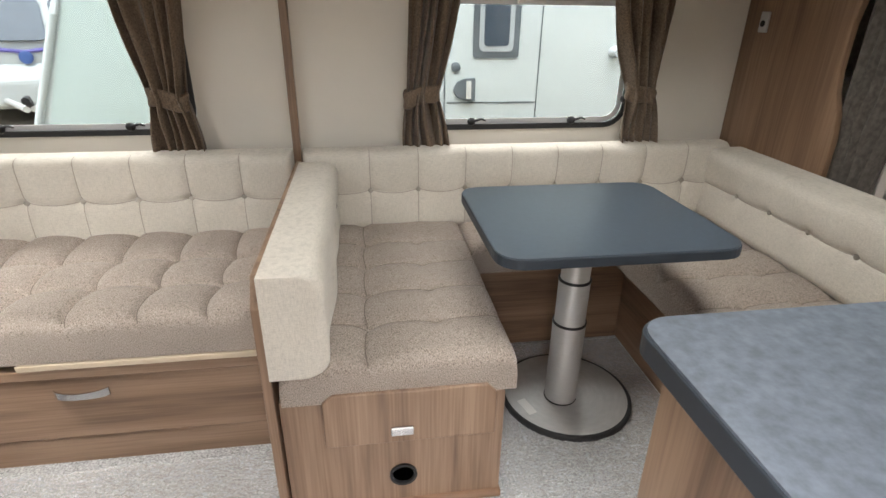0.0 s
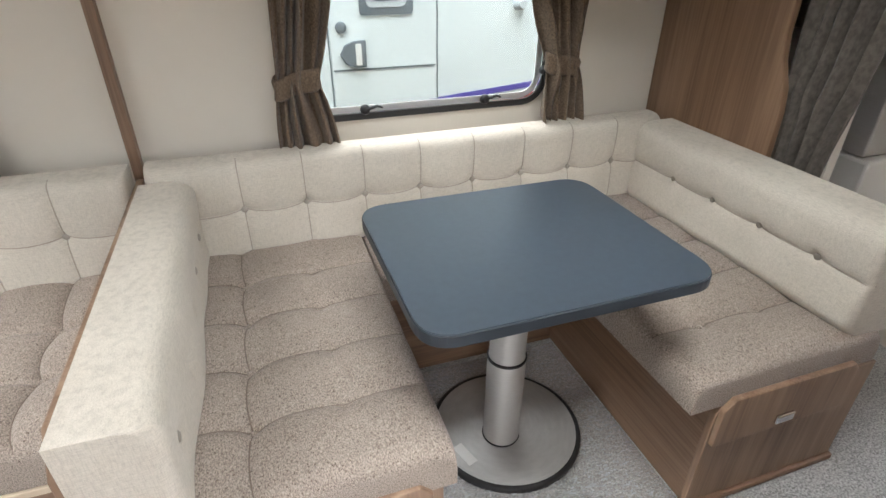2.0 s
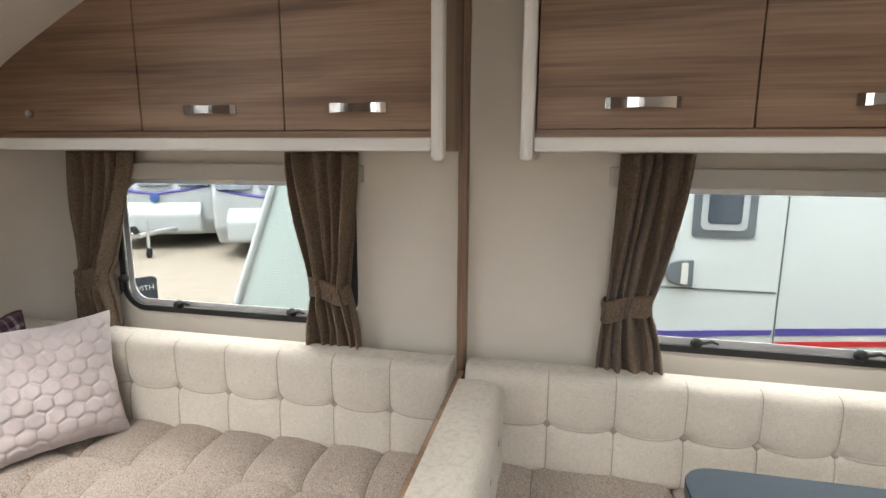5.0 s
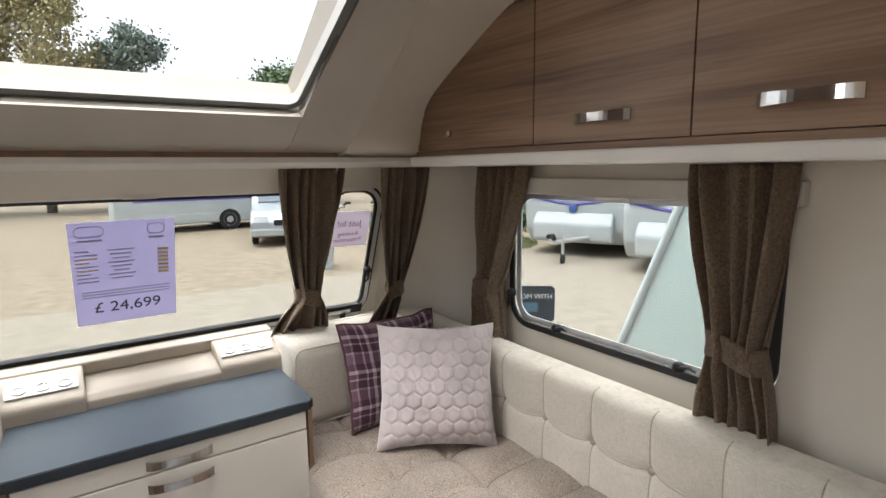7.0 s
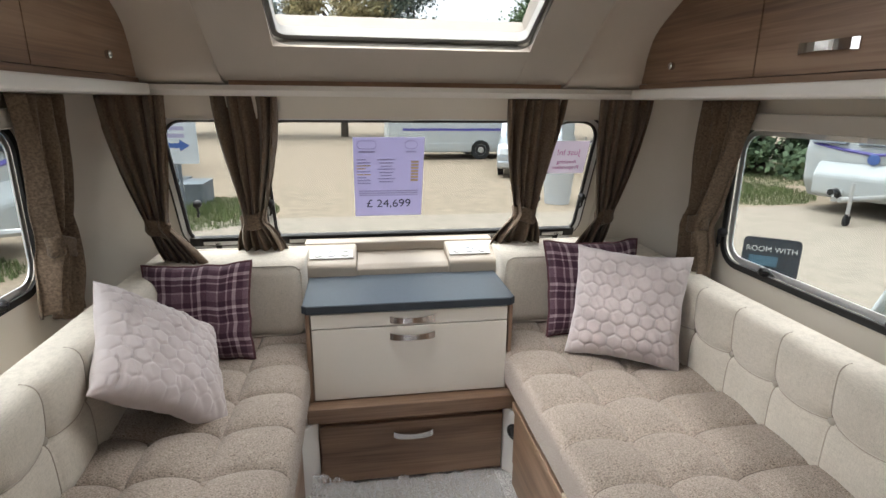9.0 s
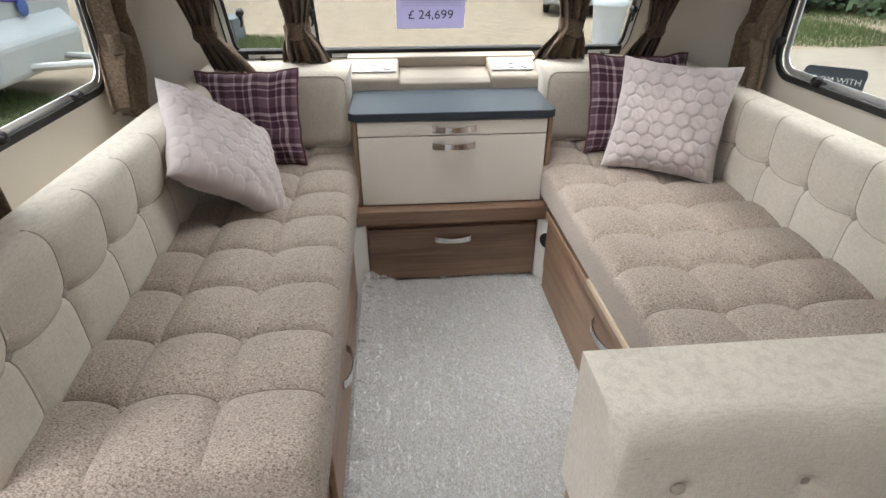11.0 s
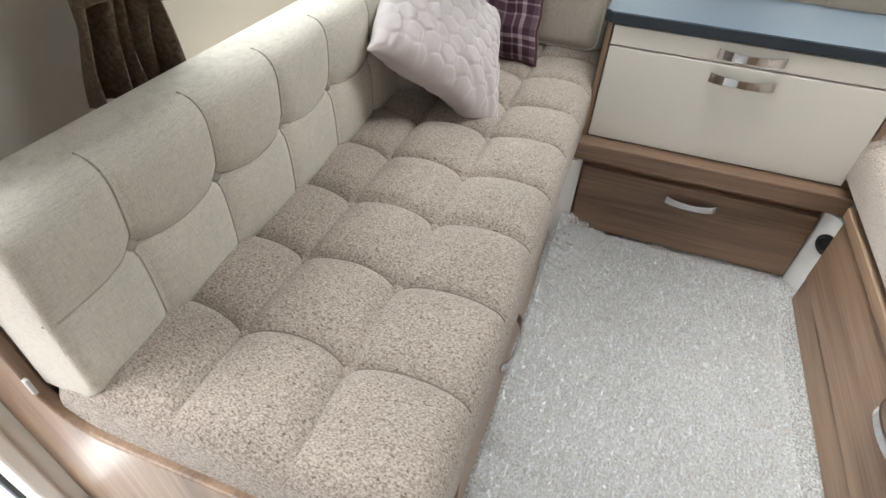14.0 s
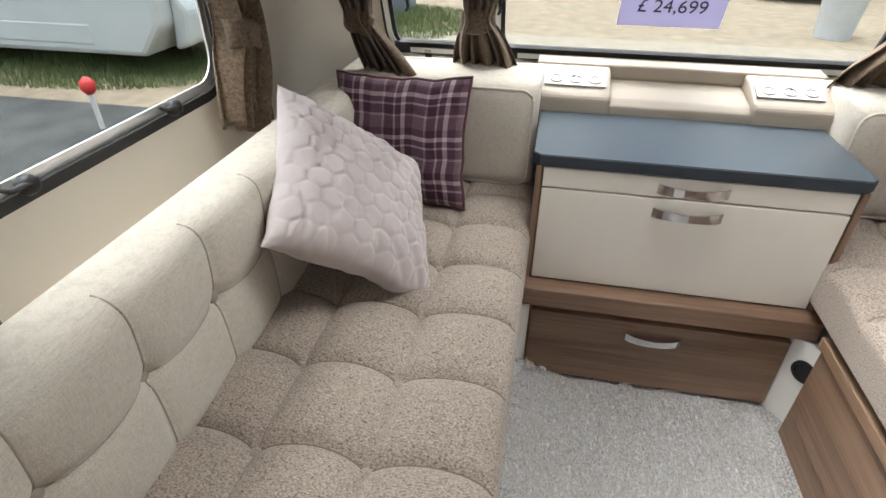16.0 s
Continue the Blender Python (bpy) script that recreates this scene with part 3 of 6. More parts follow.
def corner(s):
    """The rounded front corner of the lining, leaning with the front wall; s mirrors it."""
    yc = (WA + WB) / 2
    half = (WA - WB) / 2
    bm = bmesh.new()
    rows = []
    for z, xo in ((0.0, -1.925), (0.765, -1.925), (1.06, -1.807), (1.39, -1.675)):
        row = []
        for k in range(13):
            q = k / 12
            a = math.pi / 2 * q
            x0 = -1.42 + (0.03 if z > 1 else 0)
            px = x0 + (xo - x0) * math.sin(a) ** 1.0
            py = half - 0.24 * (1 - math.cos(a))
            row.append(bm.verts.new((px, yc + s * py, z)))
        rows.append(row)
    for r0, r1 in zip(rows, rows[1:]):
        for k in range(12):
            bm.faces.new((r0[k], r0[k + 1], r1[k + 1], r1[k]))
    ret = bmesh.ops.extrude_face_region(bm, geom=bm.faces[:])
    for e in ret["geom"]:
        if isinstance(e, bmesh.types.BMVert):
            e.co += Vector((-0.02, 0.02 * s, 0))
    bmesh.ops.recalc_face_normals(bm, faces=bm.faces[:])
    return bm


structure("wall_corner_offside", corner(1), PANEL, "grey-beige rounded corner panel beside the front window", True)
structure("wall_corner_nearside", corner(-1), PANEL, "grey-beige rounded corner panel beside the front window", True)


def stay_catch(p, out, along, parent):
    """A black window catch: foot, pivot and a hooked lever."""
    p, o, a = Vector(p), Vector(out).normalized(), Vector(along).normalized()
    u = o.cross(a)
    body = lathe([(0.014, 0), (0.016, 0.008), (0.013, 0.022), (0.006, 0.026)], basis(p, a, u, o), 14)
    lever = tube([p + o * 0.018, p + o * 0.022 + a * 0.018, p + o * 0.024 + a * 0.036 + u * 0.002, p + o * 0.020 + a * 0.052 - u * 0.006], [0.008, 0.007, 0.006, 0.004], 8, 0.7)
    return part("catch", join(body, lever), BLACK, parent, "black plastic lever catch", True)


def side_window(name, w, y, s, side_catch=None, label="", hand=1):
    """A top-hung caravan window: black seal, silver inner trim, acrylic pane, blind cassette and lever catches. s: the way out."""
    x0, x1, z0, z1 = w
    win = tagged(new(name), label, "", "", "structure")
    cx, cz = (x0 + x1) / 2, (z0 + z1) / 2
    m = basis((cx, y, cz), (1, 0, 0), (0, 0, 1), (0, -1, 0))
    part("corner_lining", corner_fill(x1 - x0, z1 - z0, 0.087, -0.024, m @ Matrix.Diagonal((1, 1, s, 1))), WALL, win)
    part("seal", ring(x1 - x0, z1 - z0, 0.09, 0.020, 0.010, m), RUBBER, win, "black rubber window seal")
    part("window_frame", ring(x1 - x0 - 0.036, z1 - z0 - 0.036, 0.075, 0.020, 0.004, m @ Matrix.Translation((0, 0, -s * 0.012))), ALUW, win, "thin silver window trim")
    pane = part("pane", plate(x1 - x0 - 0.01, z1 - z0 - 0.01, 0.085, 0.004, m @ Matrix.Translation((0, 0, -s * 0.02))), GLASS, win)
    pane.visible_shadow = False
    ins = -s
    part("blind_cassette", box(x0 - 0.03, x1 + 0.03, min(y, y + ins * 0.035), max(y, y + ins * 0.035), z1 - 0.022, z1 + 0.03, 0.004), BLIND, win, "slim grey-beige blind cassette")
    part("blind_pull", box(cx - 0.05, cx + 0.05, min(y + ins * 0.02, y + ins * 0.042), max(y + ins * 0.02, y + ins * 0.042), z1 - 0.034, z1 - 0.020, 0.003), LIP, win)
    for hx in (x0 + 0.227, x1 - 0.227):
        stay_catch((hx, y + ins * 0.004, z0 + 0.028), (0, ins, 0.35), (hand, 0, 0.15), win)
    if side_catch:
        stay_catch((side_catch, y + ins * 0.004, z0 + 0.11), (0, ins, 0), (0, 0, -1), win)
    return win


side_window("window_1", W1, WA, 1, -1.315, "acrylic side window with black seal beside the front sofa")
side_window("window_2", W2, WA, 1, 1.15, "acrylic side window with black seal above the dinette")
side_window("window_3", W3, WB, -1, -1.315, "acrylic side window with black seal above the nearside sofa")

side_window("window_4_added", W4, WB, -1, None, "unseen acrylic window added above the kitchen worktop for light")
# Unseen roof opening, put in to brighten the gangway and the dinette.
r2 = tagged(new("window_roof_added"), "unseen roof opening added above the gangway for light", "", "", "structure")
p = part("pane", box(0.34, 1.10, 0.80, 1.46, 2.066, 2.07), GLASS, r2)
p.visible_shadow = False

fw = tagged(new("window_front"), "three-part acrylic front window with black and silver frame", "", "", "structure")
for k, (y0, y1) in enumerate(PANES):
    fmm = basis(fm((y0 + y1) / 2, (VT + VB) / 2, 0.0), (0, 1, 0), LEAN, Vector((0, 1, 0)).cross(LEAN))
    part("corner_lining", corner_fill(y1 - y0, VT - VB, 0.098, -0.028, fmm), WALL, fw)
    part("blind_rail", fbox(y0 + 0.07, y1 - 0.07, VB + 0.030, VB + 0.046, 0.010, 0.024), ALUW, fw, "silver blind rail")
    part("sill_strip", fbox(y0 + 0.06, y1 - 0.06, VB + 0.048, VB + 0.062, 0.008, 0.020), BLACK, fw, "black rubber strip")
    part("seal", ring(y1 - y0 + 0.016, VT - VB + 0.016, 0.105, 0.036, 0.010, fmm), RUBBER, fw, "black rubber window seal")
    part("window_frame", ring(y1 - y0 - 0.002, VT - VB - 0.002, 0.096, 0.015, 0.016, fmm), ALUW, fw, "silver window trim")
    p = part("pane", plate(y1 - y0 - 0.01, VT - VB - 0.01, 0.085, 0.004, fmm @ Matrix.Translation((0, 0, -0.015))), GLASS, fw)
    p.visible_shadow = False
    part("lower_rail", fbox(y0 + 0.02, y1 - 0.02, 0.002, 0.040, 0.0, 0.020), RUBBER, fw, "black lower window rail")
    part("lower_rail", fbox(y0 + 0.02, y1 - 0.02, -0.046, -0.032, 0.0, 0.012), RUBBER, fw, "black lower window rail")
    part("window_frame", fbox(y0 + 0.03, y1 - 0.03, -0.030, -0.006, 0.0, 0.014), ALUW, fw, "silver lower window bar")
    part("blind_pull", fbox((y0 + y1) / 2 - 0.045, (y0 + y1) / 2 + 0.045, VT - 0.012, VT + 0.004, 0.01, 0.03), LIP, fw, "small grey blind pull tab")
for y, d in ((0.43, 1), (0.85, 1), (1.41, 1), (1.86, 1)):
    part("clamp", fbox(y - 0.010, y + 0.010, -0.035, 0.02, 0.0, 0.024), BLACK, fw)
for y, d in ((0.385, 1), (0.585, -1), (0.655, 1), (1.67, -1), (1.74, 1), (1.94, -1)):
    stay_catch(fm(y, 0.20, 0.006), Vector((LEAN.z, 0, -LEAN.x)), -LEAN, fw)
structure("trim_front_blind", fbox(0.30, 2.03, VT - 0.005, 0.64, 0.0, 0.03), WALL, "cream blind cassette panel above the front window")

# ---- lockers and shelf lip ----
LZ = 1.377
structure("trim_front_shelf", join(prism([(-1.66, 1.345), (-1.545, 1.345), (-1.535, 1.361), (-1.545, 1.377), (-1.66, 1.377)], 1, WB, WA)), LIP, "white front shelf edge under the roof light")
# A solid brown strip draws the shadow line above the shelf.
structure("trim_front_shadow_strip", box(-1.64, -1.56, 0.60, 1.71, 1.377, 1.392), EDGE, "brown strip drawn as the shadow line above the front shelf")


def arch_cut(x):
    for (xa, za), (xb, zb) in zip(SIDE, SIDE[1:]):
        if xa <= x <= xb:
            return za + (zb - za) * (x - xa) / (xb - xa)
    return 1.93


def locker(name, x0, x1, cuts, face, s, label, front_end=False, handles=()):
    """Overhead lockers on a long wall. face: y of the doors; s: +1 on the offside wall, -1 on the nearside."""
    wall = WA if s > 0 else WB
    lk = thing(name, ((x0 + x1) / 2, wall, 1.345), label, "locker")
    ins = -s
    ya, yb = sorted((wall - s * 0.002, face + s * 0.02))
    top = 1.90

    def outline(a, b, z0, z1, g=0.002):
        pts = [(a + g, z0), (b - g, z0)]
        for k in range(13):
            x = b - g + (a - b + 2 * g) * k / 12
            pts.append((x, min(z1, arch_cut(x) - 0.004)))
        return [p for i, p in enumerate(pts) if i == 0 or (Vector(p) - Vector(pts[i - 1])).length > 1e-4]
    part("carcass", prism(outline(x0, x1, LZ, top), 1, ya, yb), WOODX, lk)
    yl = sorted((face + ins * 0.006, face + s * 0.018))
    part("bottom_rail", prism([(x0, LZ), (x1, LZ), (x1, LZ + 0.016), (x0, LZ + 0.016)], 1, *yl), WOODX, lk)
    yl = sorted((face + ins * 0.035, wall - s * 0.002))
    part("shelf_lip", box(x0, x1, yl[0], yl[1], 1.345, LZ, 0.006), LIP, lk, "white plastic shelf lip")
    for (a, b), kind in zip(zip(cuts, cuts[1:]), handles):
        yd = sorted((face, face + s * 0.018))
        d = part("door", prism(outline(a, b, LZ + 0.019, 1.755), 1, *yd), WOODX, lk)
        part("top_rail", prism(outline(a, b, 1.759, top), 1, *yd), WOODX, lk)
        if kind == "bow":
            c = (a + b) / 2
            bow_handle("handle", (c, face, LZ + 0.072), (1, 0, 0), (0, ins, 0), 0.155, d)
        elif kind == "knob":
            part("lock", lathe([(0.011, 0), (0.011, 0.010), (0.007, 0.013)], basis((a + 0.185, face, LZ + 0.068), (1, 0, 0), (0, 0, 1), (0, ins, 0)), 16), CHROME, d, "round chrome push lock")
    return lk


l1 = locker("overhead_locker", -1.512, -0.145, (-1.512, -0.963, -0.538, -0.147), 1.985, 1, "walnut laminate overhead lockers with chrome handles above the front sofa", True, ("knob", "bow", "bow"))
part("end_panel", box(-0.145, -0.118, 1.99, WA - 0.002, 1.345, 1.90, 0.002), WOODZ, l1)
part("end_trim", box(-0.147, -0.116, 1.948, 1.989, 1.322, 1.88, 0.010), LIP, l1, "white plastic end trim")
l2 = locker("overhead_locker", 0.095, 1.56, (0.097, 0.543, 1.056, 1.558), 1.955, 1, "walnut laminate overhead lockers with chrome handles above the dinette", False, ("bow", "bow", "bow"))
part("end_trim", box(0.064, 0.094, 1.918, WA - 0.002, 1.325, 1.88, 0.01), LIP, l2, "white plastic end trim")
part("end_trim", box(1.56, 1.585, 1.915, WA - 0.002, 1.325, 1.88, 0.01), LIP, l2, "white plastic end trim")
l3 = locker("overhead_locker", -1.512, -0.145, (-1.512, -0.963, -0.538, -0.147), 0.345, -1, "walnut laminate overhead lockers with chrome handles above the nearside sofa", True, ("knob", "bow", "bow"))
part("end_panel", box(-0.145, -0.118, WB + 0.002, 0.34, 1.345, 1.90, 0.002), WOODZ, l3)
part("end_trim", box(-0.147, -0.116, 0.341, 0.382, 1.322, 1.88, 0.010), LIP, l3, "white plastic end trim")

# upright timber strip between sofa and dinette
structure("trim_post", join(box(-0.130, -0.103, 2.212, WA, 0.0, 1.93, 0.004)), WOODZ, "dark wooden upright strip on the wall")

# ---- curtains ----


def curtain(name, p_top, along, into, w_top, w_tie, w_bot, shift_tie, shift_bot, z_top, z_tie, z_bot, folds, material, label, lean=0.0, tie=True, seed=1, wall_off=0.03, group=""):
    """A pleated curtain drawn in by a band. along: across the cloth, into: towards the room; lean: metres that the foot stands further out."""
    c = thing(name, (p_top[0], p_top[1], z_bot), label, "curtain", group)
    a, o = Vector(along).normalized(), Vector(into).normalized()
    base = Vector((p_top[0], p_top[1], 0))
    rnd = random.Random(seed)
    ph = [rnd.uniform(0, 6.28) for _ in range(4)]
    ns, nz = folds * 10, 44

    def at(s, z):
        if z >= z_tie:
            q = (z_top - z) / (z_top - z_tie)
            e = q ** 1.6
            w, sh = w_top + (w_tie - w_top) * e, shift_tie * q ** 1.4
        else:
            q2 = (z_tie - z) / (z_tie - z_bot)
            w, sh = w_tie + (w_bot - w_tie) * (1 - (1 - q2) ** 2), shift_tie + (shift_bot - shift_tie) * q2
            q = 1.0
        q = (z_top - z) / (z_top - z_bot)
        t = s + 0.035 * math.sin(6.28 * (1.7 * s) + ph[0] + 2 * q)
        amp = 0.85 * min(0.030, 0.30 * w) * (0.75 + 0.35 * math.sin(9 * s + ph[1]) + 0.2 * q)
        d = amp * math.sin(6.28318 * folds * t + ph[2] + 1.3 * math.sin(3 * q + 5 * s + ph[3]))
        d += 0.35 * amp * math.sin(14 * t + 7 * q + ph[1]) + 0.004 * math.sin(23 * q + 9 * s + ph[0]) * math.exp(-((z - z_tie) / 0.10) ** 2)
        d += 0.012 * math.exp(-((z - z_tie + 0.03) / 0.06) ** 2) * math.cos(3.1416 * (s - 0.5))
        return base + a * ((s - 0.5) * w + sh) + o * (wall_off + 0.012 + d + lean * q) + Vector((0, 0, z + max(0.0, 1 - (z - z_bot) / 0.12) * (0.022 * math.sin(3.2 * s + ph[0]) + 0.007 * math.sin(6.28 * folds * s + ph[2]))))
    bm = bmesh.new()
    rows = [[bm.verts.new(at(i / ns, z_top + (z_bot - z_top) * j / nz)) for i in range(ns + 1)] for j in range(nz + 1)]
    for r0, r1 in zip(rows, rows[1:]):
        for i in range(ns):
            bm.faces.new((r0[i], r0[i + 1], r1[i + 1], r1[i]))
    cl = part("cloth", bm, material, c, smooth=True)
    so = cl.modifiers.new("thickness", "SOLIDIFY")
    so.thickness = 0.0025
    if tie:
        cen = base + a * shift_tie + o * (wall_off + 0.014 + lean * (z_top - z_tie) / (z_top - z_bot))
        bm = bmesh.new()
        rings = []
        for h, gr in ((-0.030, -0.002), (-0.026, 0.002), (-0.004, -0.001), (0.020, 0.003), (0.028, -0.001)):
            row = []
            for k in range(28):
                t = 6.28319 * k / 28
                ru, rv = w_tie / 2 + 0.004 + gr, 0.025 + gr + 0.003 * math.sin(5 * t + seed)
                sx, sy = math.cos(t), math.sin(t)
                q = cen + a * (ru * math.copysign(abs(sx) ** 0.8, sx)) + o * (rv * math.copysign(abs(sy) ** 0.8, sy))
                row.append(bm.verts.new(q + Vector((0, 0, z_tie + h + (0.24 if seed % 2 else -0.20) * (q - cen).dot(a) + 0.004 * math.sin(3 * t + seed)))))
            rings.append(row)
        for r0, r1 in zip(rings, rings[1:]):
            for k in range(28):
                bm.faces.new((r0[k], r0[(k + 1) % 28], r1[(k + 1) % 28], r1[k]))
        tb = part("tie_back", bm, material, c, "stitched cloth band", True)
        so = tb.modifiers.new("thickness", "SOLIDIFY")
        so.thickness = 0.004
    return c


G = "brown tied-back curtains"
BL = "brown woven curtain gathered by a cloth band"
curtain("curtain", (-1.315, WA), (1, 0, 0), (0, -1, 0), 0.225, 0.10, 0.15, -0.075, -0.06, 1.342, 0.925, 0.735, 5, BROWN, BL, seed=1, wall_off=0.055, group=G)
curtain("curtain", (-0.535, WA), (1, 0, 0), (0, -1, 0), 0.22, 0.115, 0.175, 0.015, 0.03, 1.342, 0.93, 0.715, 5, BROWN, BL, seed=2, wall_off=0.055, group=G)
curtain("curtain", (0.395, WA), (1, 0, 0), (0, -1, 0), 0.18, 0.115, 0.18, -0.05, -0.03, 1.342, 0.935, 0.70, 5, BROWN, BL, seed=3, wall_off=0.055, group=G)
curtain("curtain", (1.145, WA), (1, 0, 0), (0, -1, 0), 0.22, 0.105, 0.17, 0.04, 0.055, 1.342, 0.932, 0.735, 5, BROWN, BL, seed=4, wall_off=0.055, group=G)
curtain("curtain", (-1.345, WB), (1, 0, 0), (0, 1, 0), 0.225, 0.10, 0.15, 0.03, 0.06, 1.342, 0.925, 0.735, 5, BROWN, BL, seed=5, wall_off=0.055, group=G)
curtain("curtain", (-0.495, WB), (1, 0, 0), (0, 1, 0), 0.22, 0.12, 0.19, -0.005, 0.0, 1.342, 0.90, 0.70, 5, BROWN, BL, seed=6, wall_off=0.075, group=G)
FI = Vector((1, 0, 0))
for y0, w, st, sb, sd in ((0.625, 0.215, -0.02, 0.01, 7), (1.655, 0.225, 0.005, -0.03, 8)):
    curtain("curtain", (-1.655, y0), (0, 1, 0), FI, w, 0.08, 0.20, st, sb, 1.343, 0.895, 0.735, 5, BROWN, BL, lean=-0.155, seed=sd, wall_off=0.0, group=G)
curtain("curtain", (-1.578, 1.975), (-0.35, 1, 0), (1, -0.4, 0), 0.265, 0.085, 0.17, -0.055, -0.155, 1.343, 0.90, 0.74, 5, BROWN, BL, lean=-0.165, seed=9, wall_off=0.0, group=G)
curtain("curtain", (-1.572, 0.290), (0.35, 1, 0), (1, 0.4, 0), 0.255, 0.085, 0.17, 0.05, 0.17, 1.343, 0.90, 0.74, 5, BROWN, BL, lean=-0.165, seed=10, wall_off=0.0, group=G)

# ---- sofas ----


def spaced(start, step, lo, hi):
    out = []
    k = math.ceil((lo - start) / step)
    while start + k * step < hi:
        out.append(start + k * step)
        k += 1
    return out


S = 0.1765
# offside sofa: seat, back, base
xs0, xs1 = -1.86, -0.125
us = [x - xs0 for x in spaced(-0.298, S, xs0 + 0.05, xs1 - 0.05)]


def seat(name, x0, x1, y0, y1, z0, us, vs, label, front_low=True, thick=0.135, hits=None):
    m = basis((x0, y0, z0), (1, 0, 0), (0, 1, 0), (0, 0, 1))
    hits = [(u, v) for u in us for v in vs] if hits is None else hits
    return cushion(name, m, x1 - x0, y1 - y0, thick, 0.052, TWEED, label, us, vs, hits, "seat cushion", crown=0.014, depth=0.026, dip=0.008, scallop=-0.005, arc=0.022)


seat("seat_cushion", xs0, xs1, 1.497, 2.19, 0.358, us, (0.19, 0.365), "long taupe tweed tufted seat cushion on the offside sofa")
seat("seat_cushion", xs0, -0.125, 0.24, 0.812, 0.36, us, (0.20, 0.377), "long taupe tweed tufted seat cushion on the nearside sofa")

# back cushions
mb = basis((xs0, 2.175, 0.450), (1, 0, 0), (0, 0, 1), (0, -1, 0))
cushion("back_cushion", mb, xs1 - xs0, 0.305, 0.11, 0.04, CREAM, "cream woven buttoned back cushion along the offside sofa", us, (0.155,), [(u, 0.155) for u in us], "back cushion", ru=0.02)
mb = basis((-0.13, 0.232, 0.455), (-1, 0, 0), (0, 0, 1), (0, 1, 0))
usb = [-0.13 - x for x in spaced(-0.275, S, -1.80, -0.17)]
cushion("back_cushion", mb, 1.70, 0.305, 0.110, 0.045, CREAM, "cream woven buttoned back cushion along the nearside sofa", usb, (0.168,), [(u, 0.168) for u in usb], "back cushion", ru=0.016)


def sofa_base(name, y_front, y_back, x0, x1, label):
    b = thing(name, ((x0 + x1) / 2, (y_front + y_back) / 2, 0.0), label, "sofa base")
    return b


ba = sofa_base("sofa_base", 1.51, 2.2, -1.30, -0.13, "walnut laminate sofa base with a drawer and pale slats")
part("plinth", box(-1.275, -0.13, 1.511, 2.24, 0.0, 0.09), WOODB, ba)
dr = part("drawer_front", box(-1.268, -0.165, 1.505, 1.525, 0.095, 0.30, 0.003), WOODB, ba)
bow_handle("handle", (-0.665, 1.505, 0.252), (1, 0, 0), (0, -1, 0), 0.14, dr)
part("top_rail", box(-1.275, -0.14, 1.497, 1.53, 0.304, 0.335, 0.003), WOODB, ba)
part("slat_rail", box(-0.80, -0.15, 1.492, 1.56, 0.337, 0.355, 0.002), PALE, ba, "pale softwood slat rail")
for k in range(12):
    part("slat", box(-1.28 + 0.095 * k, -1.225 + 0.095 * k, 1.56, 2.20, 0.338, 0.352, 0.002), PALE, ba)
part("body", box(-1.275, -0.14, 1.53, 2.24, 0.09, 0.335), WOODB, ba)

bb = sofa_base("sofa_base", 0.8, 0.1, -1.30, -0.13, "walnut laminate base of the nearside sofa with a rounded end panel")
part("body", box(-1.275, -0.135, 0.10, 0.785, 0.0, 0.355), WOODX, bb)
nd = part("drawer_front", box(-0.95, -0.30, 0.786, 0.802, 0.09, 0.30, 0.003), WOODX, bb)
bow_handle("handle", (-0.61, 0.802, 0.25), (1, 0, 0), (0, 1, 0), 0.14, nd)
end = [(0.092, 0.0), (0.812, 0.0), (0.815, 0.30), (0.808, 0.355), (0.785, 0.372)]
for k in range(9):
    a = radians(90 * k / 8)
    end.append((0.32 - 0.10 * math.sin(a), 0.372 + 0.10 * (1 - math.cos(a))))
end += [(0.215, 1.30), (0.092, 1.30)]
part("end_panel", prism(end, 0, -0.133, -0.112, 0.004), WOODZ, bb, "upright wooden end panel with a swept edge")
part("hinge", box(-0.116, -0.110, 0.226, 0.234, 0.450, 0.482, 0.001), ALU, bb, "small steel corner bracket")

# board and bolster between sofa and dinette
div = thing("divider_panel", (-0.11, 1.7, 0), "thin walnut panel between the sofa and the dinette", "panel")
part("board", prism([(1.225, 0.0), (2.20, 0.0), (2.20, 0.70), (1.27, 0.70), (1.225, 0.64)], 0, -0.122, -0.100, 0.003), WOODZ, div)
BU = [0.888 - 0.115 - S * k for k in range(5)]
mb = basis((-0.098, 2.085, 0.468), (0, -1, 0), (0, 0, 1), (1, 0, 0))
cushion("bolster_cushion", mb, 0.883, 0.256, 0.132, 0.036, CREAM, "thick cream woven buttoned bolster at the end of the dinette", (), (), [(u, 0.115) for u in BU], "back cushion", ru=0.024, crown=0.02, depth=0.0, dip=0.010)

# ---- dinette ----
ud = [0.20, 0.375]
ld = thing("dinette_base", (0.18, 1.7, 0), "walnut dinette seat base with hinged flap and round vent", "seat base")
part("body", box(-0.092, 0.445, 1.26, 2.24, 0.0, 0.362), WOODZ, ld)
part("front_board", prism([(-0.095, 0.0), (0.455, 0.0), (0.455, 0.355), (0.435, 0.372), (-0.095, 0.372)], 1, 1.242, 1.258, 0.002), WOODZ, ld)
fl = prism([(0.005, 0.235), (0.43, 0.235), (0.43, 0.365), (0.405, 0.392), (0.03, 0.392), (0.005, 0.37)], 1, 1.226, 1.2415, 0.003)
fl = part("flap", fl, WOODZ, ld, "hinged wooden flap with rounded top corners")
part("latch", box(0.165, 0.222, 1.217, 1.2255, 0.262, 0.288, 0.003), CHROME, fl, "small chrome push latch")
